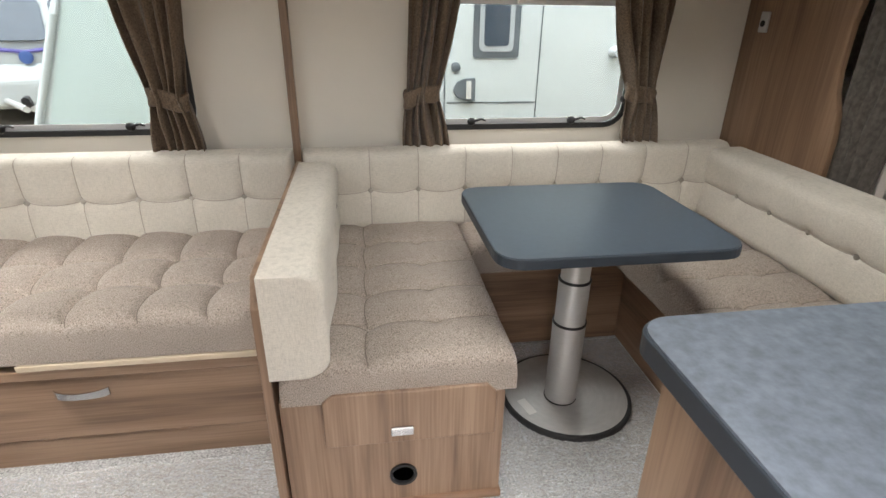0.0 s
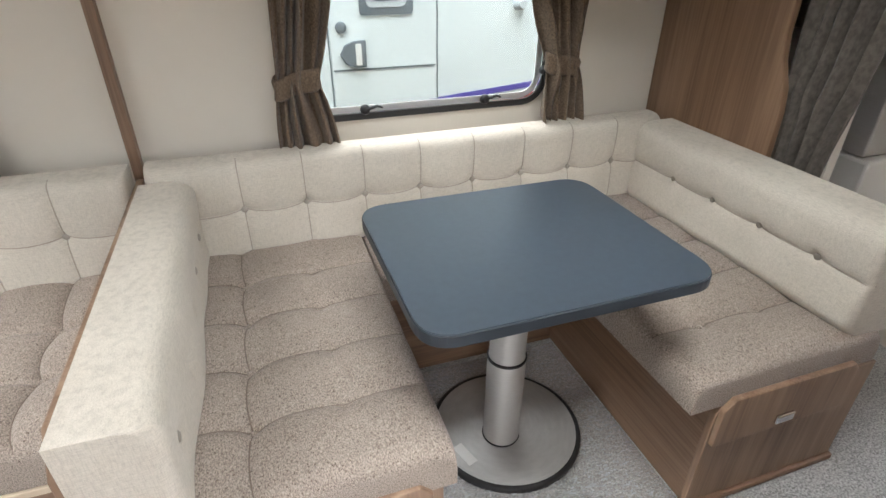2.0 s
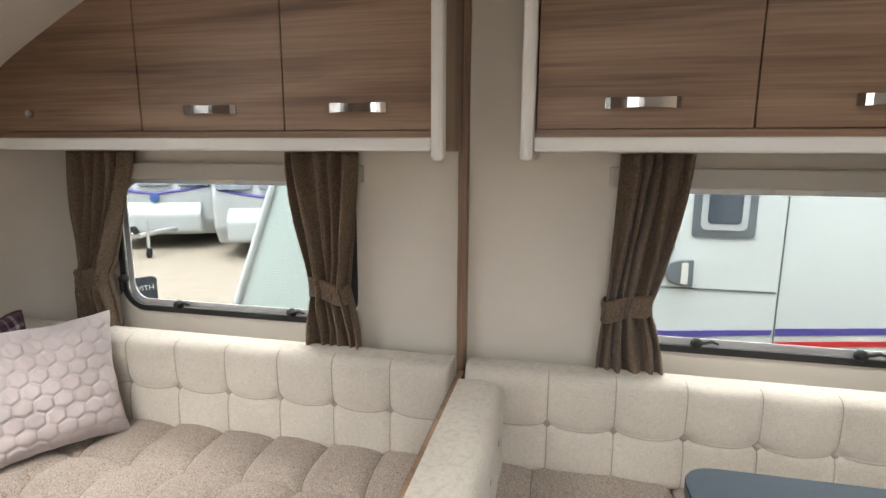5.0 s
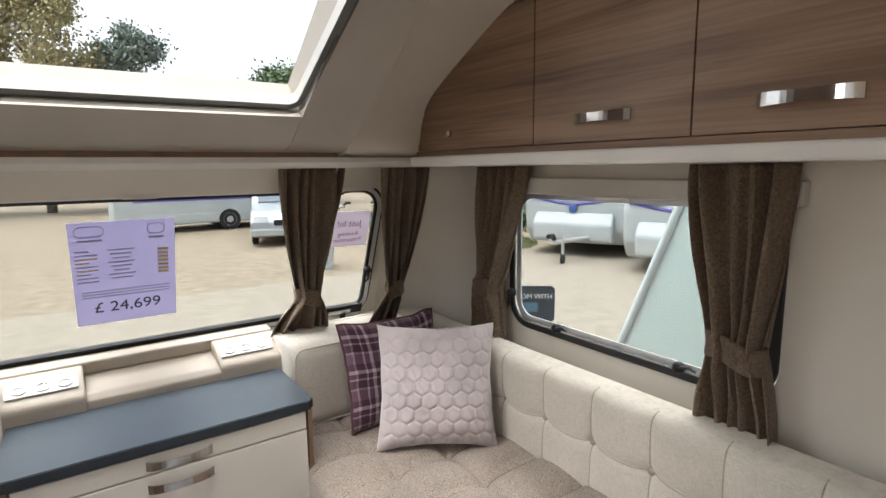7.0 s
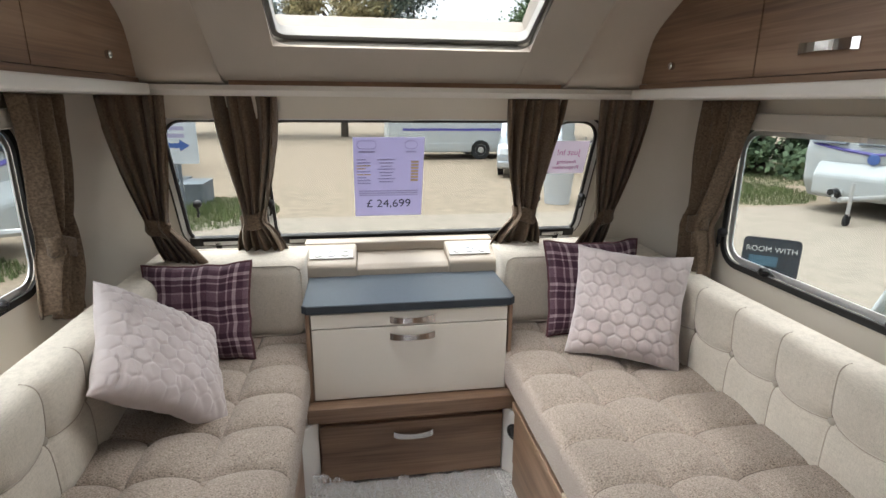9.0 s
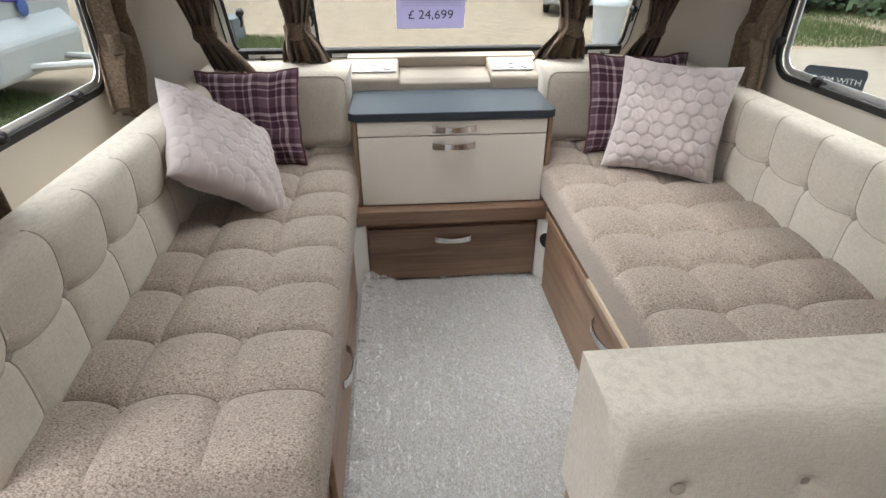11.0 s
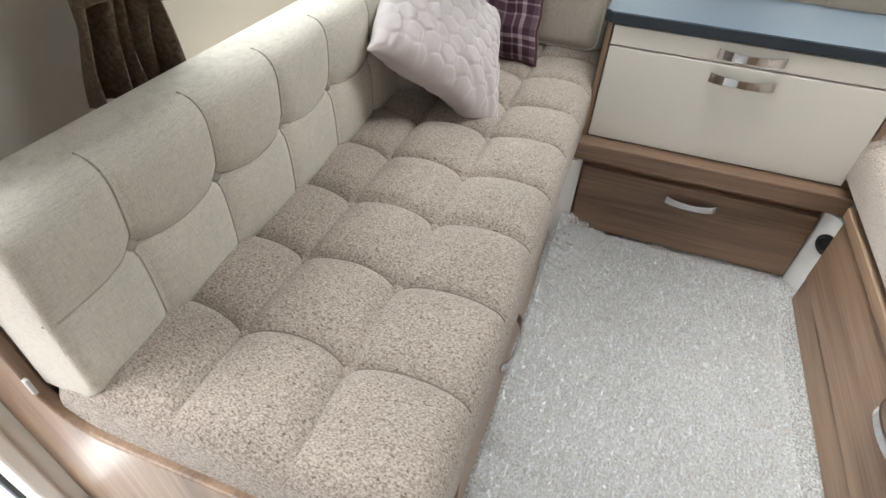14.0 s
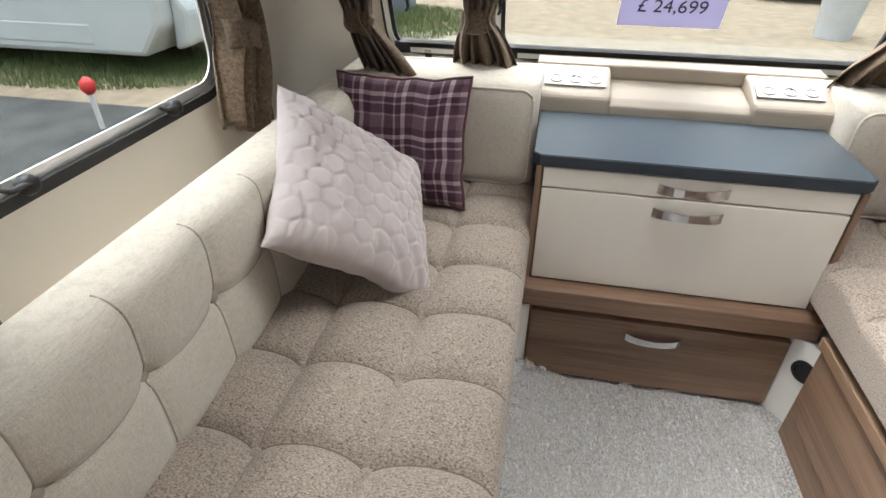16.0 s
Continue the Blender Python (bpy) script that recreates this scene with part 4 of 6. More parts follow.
part("vent", join(lathe([(0.036, 0), (0.036, 0.006), (0.029, 0.006), (0.027, -0.0)], basis((0.195, 1.2415, 0.11), (1, 0, 0), (0, 0, 1), (0, -1, 0)), 28)), BLACK, ld, "round black heating vent")
part("foot_trim", box(-0.09, 0.46, 1.228, 1.262, 0.0, 0.022, 0.006), EDGE, ld)

m = basis((-0.088, 1.235, 0.365), (1, 0, 0), (0, 1, 0), (0, 0, 1))
vs_l = (0.17, 0.345, 0.52, 0.695)
cushion("seat_cushion", m, 0.568, 0.93, 0.115, 0.04, TWEED, "taupe tweed tufted seat cushion on the dinette bench", (0.21,), vs_l, [(u, v) for u in (0.21, 0.39) for v in vs_l], "seat cushion", crown=0.012, depth=0.019, scallop=-0.012, arc=0.010)

cb = thing("dinette_base", (0.8, 2.1, 0), "low walnut seat base under the window behind the table", "seat base")
part("body", box(0.45, 1.115, 1.945, 2.24, 0.0, 0.355), WOODX, cb)
m = basis((0.483, 1.87, 0.36), (1, 0, 0), (0, 1, 0), (0, 0, 1))
cushion("seat_cushion", m, 0.60, 0.33, 0.11, 0.035, TWEED, "taupe tweed infill cushion under the window", (0.2, 0.4), (), (), "seat cushion")

rb = thing("dinette_base", (1.35, 1.7, 0), "walnut dinette seat base with hinged flap beside the gangway", "seat base")
part("body", box(1.118, 1.60, 1.24, 2.24, 0.0, 0.362), WOODY, rb)
part("front_board", prism([(1.105, 0.0), (1.61, 0.0), (1.61, 0.36), (1.118, 0.36), (1.105, 0.345)], 1, 1.222, 1.24, 0.002), WOODZ, rb)
fl2 = part("flap", prism([(1.108, 0.25), (1.52, 0.25), (1.52, 0.375), (1.505, 0.395), (1.135, 0.395), (1.108, 0.365)], 1, 1.206, 1.2215, 0.003), WOODZ, rb, "hinged wooden flap with rounded top corners")
part("latch", box(1.285, 1.34, 1.197, 1.2055, 0.272, 0.298, 0.003), CHROME, fl2, "small chrome push latch")
part("foot_trim", box(1.10, 1.615, 1.21, 1.245, 0.0, 0.022, 0.006), EDGE, rb)
m = basis((1.03, 1.225, 0.365), (1, 0, 0), (0, 1, 0), (0, 0, 1))
vs_r = (0.17, 0.345, 0.52, 0.695)
cushion("seat_cushion", m, 0.565, 0.96, 0.11, 0.04, TWEED, "taupe tweed tufted seat cushion on the gangway dinette bench", (), vs_r, [(u, v) for u in (0.15, 0.33) for v in vs_r], "seat cushion", crown=0.012, depth=0.017, scallop=-0.012)

mb = basis((-0.085, 2.185, 0.450), (1, 0, 0), (0, 0, 1), (0, -1, 0))
ub = [0.147 + 0.085 + S * k for k in range(9) if 0.147 + 0.085 + S * k < 1.6]
cushion("back_cushion", mb, 1.645, 0.302, 0.097, 0.04, CREAM, "cream woven buttoned back cushion under the dinette window", ub, (0.155,), [(u, 0.155) for u in ub], "back cushion", ru=0.02)
mb = basis((1.60, 2.10, 0.455), (0, -1, 0), (0, 0, 1), (-1, 0, 0))
ur = [2.10 - y for y in (1.902, 1.729, 1.555, 1.378)]
cushion("back_cushion", mb, 0.865, 0.285, 0.145, 0.045, CREAM, "cream woven buttoned back cushion against the wooden panel", (), (0.15,), [(u, 0.15) for u in ur], "back cushion", ru=0.025)

# table
tb = thing("pedestal_table", (0.78, 1.60, 0), "slate blue dinette table on a silver pedestal with round floor plate", "table")


def top_shape(grow=0.0):
    pts = []
    quad = [(0.430, 1.272), (1.060, 1.272), (1.052, 1.812), (0.424, 1.812)]
    cen = Vector((0.742, 1.542))
    r = 0.075
    n = len(quad)
    for i in range(n):
        p, a, b = Vector(quad[i]), Vector(quad[i - 1]), Vector(quad[(i + 1) % n])
        d1, d2 = (a - p).normalized(), (b - p).normalized()
        s, e = p + d1 * r, p + d2 * r
        for k in range(9):
            t = k / 8
            q = (1 - t) ** 2 * s + 2 * t * (1 - t) * p + t * t * e
            pts.append(tuple(q + (q - cen).normalized() * grow))
    return pts


part("tabletop", prism(top_shape(), 2, 0.676, 0.703), SLATE, tb)
part("edging", prism(top_shape(0.003), 2, 0.674, 0.6995, 0.002), SLATE_E, tb, "dark slate edge band")
part("pedestal", lathe([(0.052, 0.02), (0.052, 0.325), (0.050, 0.328), (0.048, 0.332), (0.048, 0.475), (0.046, 0.478), (0.044, 0.482), (0.044, 0.66), (0.085, 0.662), (0.085, 0.674)], Matrix.Translation((0.750, 1.580, 0)), 36), ALU, tb, "telescopic silver pedestal", True)
for z, r in ((0.326, 0.0535), (0.477, 0.050), (0.030, 0.0545)):
    part("ring", lathe([(r - 0.004, z - 0.004), (r, z - 0.003), (r, z + 0.003), (r - 0.004, z + 0.004)], Matrix.Translation((0.750, 1.580, 0)), 36), BLACK, tb, "black plastic collar")
bp = part("base_plate", lathe([(0.213, 0.003), (0.213, 0.016), (0.20, 0.022), (0.10, 0.029), (0.055, 0.034)], Matrix.Translation((0.78, 1.612, 0)), 56), ALU, tb, "brushed round floor plate", True)
part("rim", lathe([(0.212, 0.0), (0.222, 0.001), (0.222, 0.014), (0.216, 0.019), (0.209, 0.018)], Matrix.Translation((0.78, 1.612, 0)), 56), RUBBER, bp, "black rubber rim", True)
part("sticker", plate(0.03, 0.075, 0.002, 0.001, pose(0.625, 1.545, 0.0245, 0, 0, 18)), WHITE, bp, "white paper sticker")

# ---- front dresser ----
ds = thing("front_dresser", (-1.55, 1.163, 0), "cream and walnut front chest with slate top and chrome handles", "chest")
part("carcass", box(-1.72, -1.405, 0.815, 1.512, 0.30, 0.648), WOODZ, ds)
part("side_panel", box(-1.72, -1.385, 0.808, 0.822, 0.30, 0.648, 0.002), WOODZ, ds)
part("side_panel", box(-1.72, -1.385, 1.505, 1.519, 0.30, 0.648, 0.002), WOODZ, ds)
d1 = part("flap_front", box(-1.402, -1.386, 0.826, 1.500, 0.594, 0.644, 0.002), GLOSSW, ds, "narrow cream pull-out front")
bow_handle("handle", (-1.386, 1.165, 0.617), (0, 1, 0), (1, 0, 0), 0.155, d1)
d2 = part("door", box(-1.402, -1.384, 0.826, 1.500, 0.328, 0.590, 0.002), GLOSSW, ds, "cream drop-down front")
bow_handle("handle", (-1.384, 1.165, 0.556), (0, 1, 0), (1, 0, 0), 0.155, d2)
tp = prism([(-1.725, 0.80), (-1.40, 0.80), (-1.385, 0.815), (-1.385, 1.51), (-1.40, 1.525), (-1.725, 1.525)], 2, 0.650, 0.676)
part("worktop", tp, SLATE, ds, "slate blue laminate top")
part("worktop_edge", prism([(-1.40, 0.797), (-1.381, 0.815), (-1.381, 1.51), (-1.40, 1.528), (-1.402, 1.528), (-1.402, 0.797)], 2, 0.649, 0.674), SLATE_E, ds)
part("ledge", box(-1.72, -1.335, 0.80, 1.53, 0.268, 0.323, 0.004), WOODM, ds)
d3 = part("drawer_front", box(-1.375, -1.355, 0.838, 1.490, 0.012, 0.238, 0.003), WOODM, ds)
bow_handle("handle", (-1.355, 1.163, 0.190), (0, 1, 0), (1, 0, 0), 0.14, d3)
part("plinth", box(-1.72, -1.378, 0.83, 1.50, 0.0, 0.268), WOODY, ds)
for s, y in ((1, 1.535), (-1, 0.79)):
    vp = part("vent_panel", prism([(-1.36, y - s * 0.042), (-1.272, y + s * 0.025), (-1.285, y + s * 0.045), (-1.40, y + s * 0.045), (-1.40, y - s * 0.04)], 2, 0.0, 0.262, 0.002), WHITE, ds, "white corner vent panel")
    if s > 0:
        part("vent", lathe([(0.031, 0), (0.031, 0.006), (0.024, 0.006), (0.022, 0.001)], basis((-1.318, y - 0.009, 0.182), (0.796, 0.606, 0), (0, 0, 1), (0.606, -0.796, 0)), 26), BLACK, vp, "round black warm air vent")

# moulded socket shelf behind the dresser
ss = thing("socket_shelf", (-1.80, 1.163, 0.68), "beige moulded shelf with socket panels below the front window", "shelf")
part("body", prism([(-1.925, 0.45), (-1.70, 0.45), (-1.70, 0.70), (-1.72, 0.715), (-1.925, 0.745)], 1, 0.98, 1.345, 0.006), MOULD, ss)
for y0, y1 in ((0.775, 0.982), (1.343, 1.55)):
    part("pod", prism([(-1.925, 0.45), (-1.695, 0.45), (-1.695, 0.715), (-1.705, 0.727), (-1.80, 0.765), (-1.925, 0.775)], 1, y0, y1, 0.012), MOULD, ss)
part("back_rail", prism([(-1.925, 0.70), (-1.84, 0.735), (-1.835, 0.775), (-1.925, 0.782)], 1, 0.775, 1.55, 0.006), MOULD, ss)
sn = Vector((0.34, 0, 0.94)).normalized()
for yc in (0.885, 1.435):
    pm = basis(Vector((-1.752, yc, 0.7475)), (0, 1, 0), Vector((-0.94, 0, 0.34)), sn)
    sp = part("socket_panel", plate(0.165, 0.052, 0.004, 0.004, pm), SOCKW, ss, "white socket panel")
    for k in (-1, 0, 1):
        part("socket", lathe([(0.0175, 0.004), (0.0175, 0.008), (0.014, 0.008), (0.012, 0.005)], pm @ Matrix.Translation((0.052 * k, 0, 0)), 20), ALU if k else CHROME, sp, "round grey socket")

# end cushions beside the dresser, across the front
for s, y0, y1 in ((1, 1.535, 2.02), (-1, 0.30, 0.795)):
    m = basis((-1.82, y0, 0.475), (0, 1, 0), (0, 0, 1), (1, 0, 0))
    ec = cushion("end_cushion", m, y1 - y0, 0.295, 0.235, 0.05, CREAM, "plain cream end cushion with piped edge beside the dresser", (), (), (), "back cushion")
    for inset, zz in ((0.014, 0.222), (0.0, 0.02)):
        w_, h_ = y1 - y0 - 2 * inset, 0.295 - 2 * inset
        lp = [m @ Vector(((y1 - y0) / 2 + px, 0.1475 + py, zz)) for px, py in rounded(w_, h_, 0.035, 5)]
        part("piping", tube(lp + lp[:1], 0.004, 8), CREAM, ec, smooth=True)

# clear film laid over the carpet
fs = bmesh.new()
rows = []
for i in range(141):
    row = []
    for j in range(41):
        x, y = -1.345 + 1.24 * i / 140, 0.808 + 0.652 * j / 40
        z = 0.006 + 0.006 * abs(noise.noise(Vector((x * 9, y * 22, 0)))) + 0.004 * abs(noise.noise(Vector((x * 31, y * 40, 3))))
        z += max(0, 1 - j / 9) ** 1.3 * (0.060 + 0.030 * noise.noise(Vector((x * 75 + y * 20, 2, 2)))) + 0.045 * max(0, 1 - i / 6) * abs(noise.noise(Vector((y * 40, 1, 1)))) + 0.022 * max(0, 1 - (40 - j) / 2.5) * abs(noise.noise(Vector((x * 34, 4, 1))))
        row.append(fs.verts.new((x + (0.014 * noise.noise(Vector((y * 14, 5, 0))) if i in (0, 140) else 0), y + (0.03 * noise.noise(Vector((x * 6, 9, 0))) if j == 40 else 0), z)))
    rows.append(row)
for r0, r1 in zip(rows, rows[1:]):
    for j in range(40):
        fs.faces.new((r0[j], r1[j], r1[j + 1], r0[j + 1]))
solo("protective_film", fs, SHEET, "clear crinkled protective film over the grey carpet", "floor film", smooth=True)
fs = bmesh.new()
rows = []
for i in range(61):
    row = []
    for j in range(31):
        x, y = -0.09 + 1.20 * i / 60, 0.72 + (1.20 if i > 28 else 0.49) * j / 30
        row.append(fs.verts.new((x, y, 0.004 + 0.005 * abs(noise.noise(Vector((x * 12, y * 26, 7)))) * (0 if i > 30 and y > 1.35 else 1))))
    rows.append(row)
for r0, r1 in zip(rows, rows[1:]):
    for j in range(30):
        fs.faces.new((r0[j], r1[j], r1[j + 1], r0[j + 1]))
solo("protective_film", fs, SHEET, "clear protective film on the carpet round the table", "floor film", smooth=True)

# ---- kitchen unit by the door ----
ku = thing("kitchen_unit", (1.0, 0.4, 0), "walnut kitchen cabinet with mottled slate worktop", "kitchen unit")
part("body", box(0.455, 2.2, WB + 0.004, 0.650, 0.0, 0.883), WOODZ, ku)
wt = []
for x, y in ((2.2, 0.092), (2.2, 0.684)):
    wt.append((x, y))
for k in range(7):
    a = radians(90 + 90 * k / 6)
    wt.append((0.465 + 0.038 * math.cos(a), 0.646 + 0.038 * math.sin(a)))
wt.append((0.427, 0.092))
part("worktop_edge", prism([(x - 0.003 if x < 1 else x, y + (0.003 if y > 0.3 else 0)) for x, y in wt], 2, 0.883, 0.910, 0.002), SLATE_E, ku)
part("worktop", prism(wt, 2, 0.888, 0.913), SLATE_W, ku, "mottled slate blue worktop with rounded corner")

# ---- gangway: wavy wooden panel, curtain and the rear room ----
wav = [(2.248, 0.0), (2.248, 1.928)]
for k in range(30):
    z = 1.928 - 1.928 * k / 29
    e = 1.0 / (1.0 + math.exp(-(z - 0.965) / 0.028))
    wav.append((1.70 + 0.055 * e - 0.045 * min(1, max(0, (z - 1.20) / 0.16)) ** 1.5, z))
pn = thing("partition_panel", (1.61, 2.0, 0), "tall walnut panel with wavy edge beside the dinette", "panel")
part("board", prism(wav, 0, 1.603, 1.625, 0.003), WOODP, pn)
so = part("socket", box(1.592, 1.603, 2.115, 2.155, 1.155, 1.225, 0.003), ALU, pn, "small silver switch plate")
part("socket_hole", lathe([(0.011, 0), (0.011, 0.003)], basis((1.592, 2.135, 1.185), (0, 1, 0), (0, 0, 1), (-1, 0, 0)), 18), BLACK, so)
curtain("gangway_curtain", (1.66, 1.60), (0, 1, 0), (-1, 0, 0), 0.26, 0.24, 0.19, 0.045, 0.055, 1.92, 0.95, 0.70, 5, DARKC, "charcoal brown gangway curtain hanging beside the wooden panel", tie=False, seed=12, wall_off=0.0)
structure("trim_gangway", box(1.70, 1.735, 1.585, 1.61, 0.0, 1.93, 0.004), LIP, "white gangway door post")
# rear room seen past the curtain
structure("wall_partition", box(2.25, 2.28, 1.20, WA, 0.0, 1.93), WALL, "pale partition wall beyond the gangway")
rr = thing("washroom_unit", (2.1, 1.85, 0), "white and silver washroom cabinet beyond the gangway", "cabinet")
part("body", box(1.95, 2.245, 1.63, WA - 0.004, 0.0, 0.70, 0.01), WHITE, rr)
part("silver_front", prism([(1.96, 0.704), (2.245, 0.704), (2.245, 1.0), (2.10, 1.0), (2.0, 0.96), (1.96, 0.88)], 1, 1.66, 2.2, 0.006), ALU, rr, "curved silver bin front")
part("knob", lathe([(0.008, 0), (0.008, 0.01), (0.005, 0.014)], basis((1.96, 1.76, 0.76), (0, 1, 0), (0, 0, 1), (-1, 0, 0)), 14), CHROME, rr)
# A solid dark block fills the upper space over the cabinet.
part("upper_dark_block", box(2.05, 2.245, 1.63, WA - 0.004, 1.02, 1.92), DARKC, rr, "solid dark block above the cabinet")

# ---- entrance: frame, threshold, step ----
df = tagged(new("door_1"), "cream entrance door frame standing open beside the sofa", "", "", "structure")
part("jamb", box(DOOR[0] - 0.002, DOOR[0] + 0.028, WB - 0.075, WB + 0.012, -0.02, 1.80, 0.006), LIP, df)
part("jamb", box(DOOR[1] - 0.028, DOOR[1] + 0.002, WB - 0.075, WB + 0.002, -0.02, 1.80, 0.006), LIP, df)
part("head", box(DOOR[0] + 0.028, DOOR[1] - 0.028, WB - 0.075, WB + 0.012, 1.77, 1.80, 0.006), LIP, df)
part("threshold", box(DOOR[0] + 0.028, DOOR[1] - 0.028, WB - 0.09, WB + 0.012, -0.02, 0.012, 0.005), ALUW, df)
part("seal", box(DOOR[0] + 0.028, DOOR[0] + 0.036, WB - 0.07, WB - 0.05, 0.0, 1.77), RUBBER, df)
stp = thing("caravan_step", (0.1, -0.28, -0.55), "blue-grey slotted plastic step outside the entrance", "step")
part("tread", box(-0.24, 0.40, -0.47, -0.06, -0.27, -0.235, 0.012), STEPB, stp)
for k in range(4):
    for j in range(3):
        part("slot", box(-0.19 + 0.15 * k, -0.10 + 0.15 * k, -0.42 + 0.12 * j, -0.37 + 0.12 * j, -0.2352, -0.2335, 0.0006), RUBBER, stp)
for x in (-0.22, 0.36):
    for y in (-0.45, -0.10):
        part("leg", box(x, x + 0.04, y, y + 0.04, -0.55, -0.265, 0.005), STEPB, stp)

# ---- scatter cushions ----


def plaid_material():
    m = bpy.data.materials.new("plum_plaid_cloth")
    m.use_nodes = True
    n, l, b = nodes_of(m)
    tc, sp = n.new("ShaderNodeTexCoord"), n.new("ShaderNodeSeparateXYZ")
    l.new(tc.outputs["UV"], sp.inputs[0])
    last = None
    for axis in (0, 1):
        for freq, off, width, gain in ((3.0, 0.15, 0.30, 0.35), (3.0, 0.42, 0.10, 1.0), (3.0, 0.60, 0.05, 0.8), (3.0, 0.86, 0.05, 0.7)):
            f = n.new("ShaderNodeMath")
            f.operation, f.inputs[1].default_value, f.inputs[2].default_value = "MULTIPLY_ADD", freq, off
            l.new(sp.outputs[axis], f.inputs[0])
            fr = n.new("ShaderNodeMath")
            fr.operation = "FRACT"
            l.new(f.outputs[0], fr.inputs[0])
            lt = n.new("ShaderNodeMath")
            lt.operation, lt.inputs[1].default_value = "LESS_THAN", width
            l.new(fr.outputs[0], lt.inputs[0])
            g = n.new("ShaderNodeMath")
            g.operation, g.inputs[1].default_value = "MULTIPLY_ADD", gain
            l.new(lt.outputs[0], g.inputs[0])
            if last is None:
                g.inputs[2].default_value = 0.0
            else:
                l.new(last.outputs[0], g.inputs[2])
            last = g
    no = n.new("ShaderNodeTexNoise")
    no.inputs["Scale"].default_value = 420
    sc = n.new("ShaderNodeMath")
    sc.operation, sc.inputs[1].default_value = "MULTIPLY_ADD", 0.30
    l.new(last.outputs[0], sc.inputs[0])
    nz = n.new("ShaderNodeMath")
    nz.operation, nz.inputs[1].default_value, nz.inputs[2].default_value = "MULTIPLY_ADD", 0.25, -0.1
    l.new(tc.outputs["Object"], no.inputs["Vector"])
    l.new(no.outputs["Fac"], nz.inputs[0]), l.new(nz.outputs[0], sc.inputs[2])
    r = ramp(n, [(0.05, (0.055, 0.025, 0.040)), (0.22, (0.13, 0.075, 0.10)), (0.5, (0.36, 0.28, 0.30)), (0.85, (0.58, 0.50, 0.50))])
    l.new(sc.outputs[0], r.inputs["Fac"]), l.new(r.outputs["Color"], b.inputs["Base Color"])
    b.inputs["Roughness"].default_value, b.inputs["Specular IOR Level"].default_value, b.inputs["Sheen Weight"].default_value = 0.95, 0.1, 0.2
    return m


PLAID = plaid_material()
VELVET = mat("pale_mauve_velvet", (0.485, 0.43, 0.425), 0.55, var=0.12, scale=9, bump=0.2, bscale=260, spec=0.3, sheen=0.45)
PIPING = mat("plum_piping", (0.10, 0.035, 0.045), 0.8, var=0.1)


def scatter_cushion(m, w, h, t, material, label, quilt=False, piping=False, seed=0):
    """A filled square cushion with pinched corners; a quilted one carries a honeycomb of stitched cells."""
    c = thing("scatter_cushion", m.translation, label, "cushion", "scatter cushions on the front sofas")
    n = 120 if quilt else 44
    rnd = Vector((seed * 3.1, seed * 1.7, 0))

    def at(i, j, side):
        u, v = 2 * i / n - 1, 2 * j / n - 1
        x = w / 2 * u * (1 - 0.085 * (1 - v * v)) + 0.006 * noise.noise(Vector((v * 3, seed, 2)))
        y = h / 2 * v * (1 - 0.085 * (1 - u * u)) + 0.006 * noise.noise(Vector((u * 3, seed, 5)))
        f = max(0.0, (1 - u ** 4) * (1 - v ** 4)) ** 0.55
        z = t / 2 * f * (1 + 0.16 * noise.noise(Vector((u * 1.6, v * 1.6, side)) + rnd))
        wr = abs(noise.noise(Vector((u * 3.5 + v * 2.0, (v - u) * 1.2, side + 4)) + rnd))
        z -= (0.004 if seed == 1 else 0.011) * max(0, 0.22 - wr) / 0.22 * min(1, f * 1.6) * (0.4 + 0.6 * (u * u + v * v) / 2)
        if quilt and side > 0:
            s = 0.047
            px, py = x / s, y / (s * 0.866)
            best = []
            for dj in (-1, 0, 1):
                rj = math.floor(py) + dj
                for di in (-1, 0, 1):
                    ri = math.floor(px) + di + (0.5 if rj % 2 else 0)
                    best.append(math.hypot(px - ri, (py - rj) * 0.866))
            best.sort()
            z -= (0.0044 * math.exp(-((best[1] - best[0]) / 0.15) ** 2) - 0.0010) * min(1, f * 2)
        return Vector((x, y, side * z))
    bm = bmesh.new()
    uv = bm.loops.layers.uv.new("UVMap")
    grids = []
    for side in (1, -1):
        g = []
        for j in range(n + 1):
            row = []
            for i in range(n + 1):
                edge = i in (0, n) or j in (0, n)
                row.append(grids[0][j][i] if side < 0 and edge else bm.verts.new(m @ at(i, j, side)))
            g.append(row)
        grids.append(g)
        for j in range(n):
            for i in range(n):
                q = (g[j][i], g[j][i + 1], g[j + 1][i + 1], g[j + 1][i])
                f = bm.faces.new(q if side > 0 else q[::-1])
                for lp, (ii, jj) in zip(f.loops, ((i, j), (i + 1, j), (i + 1, j + 1), (i, j + 1)) if side > 0 else ((i, j + 1), (i + 1, j + 1), (i + 1, j), (i, j))):
                    lp[uv].uv = (ii / n, jj / n)
    part("cover", bm, material, c, smooth=True)
    if piping:
        loop = [m @ at(i, 0, 1) for i in range(0, n, 2)] + [m @ at(n, j, 1) for j in range(0, n, 2)] + [m @ at(i, n, 1) for i in range(n, 0, -2)] + [m @ at(0, j, 1) for j in range(n, -1, -2)]
        part("piping", tube(loop, 0.0045, 8), PIPING, c, "plum piped edge", True)
    return c


def placed(c, right, up_):
    r, u = Vector(right).normalized(), Vector(up_)
    n_ = r.cross(u).normalized()
    return basis(c, r, n_.cross(r), n_)


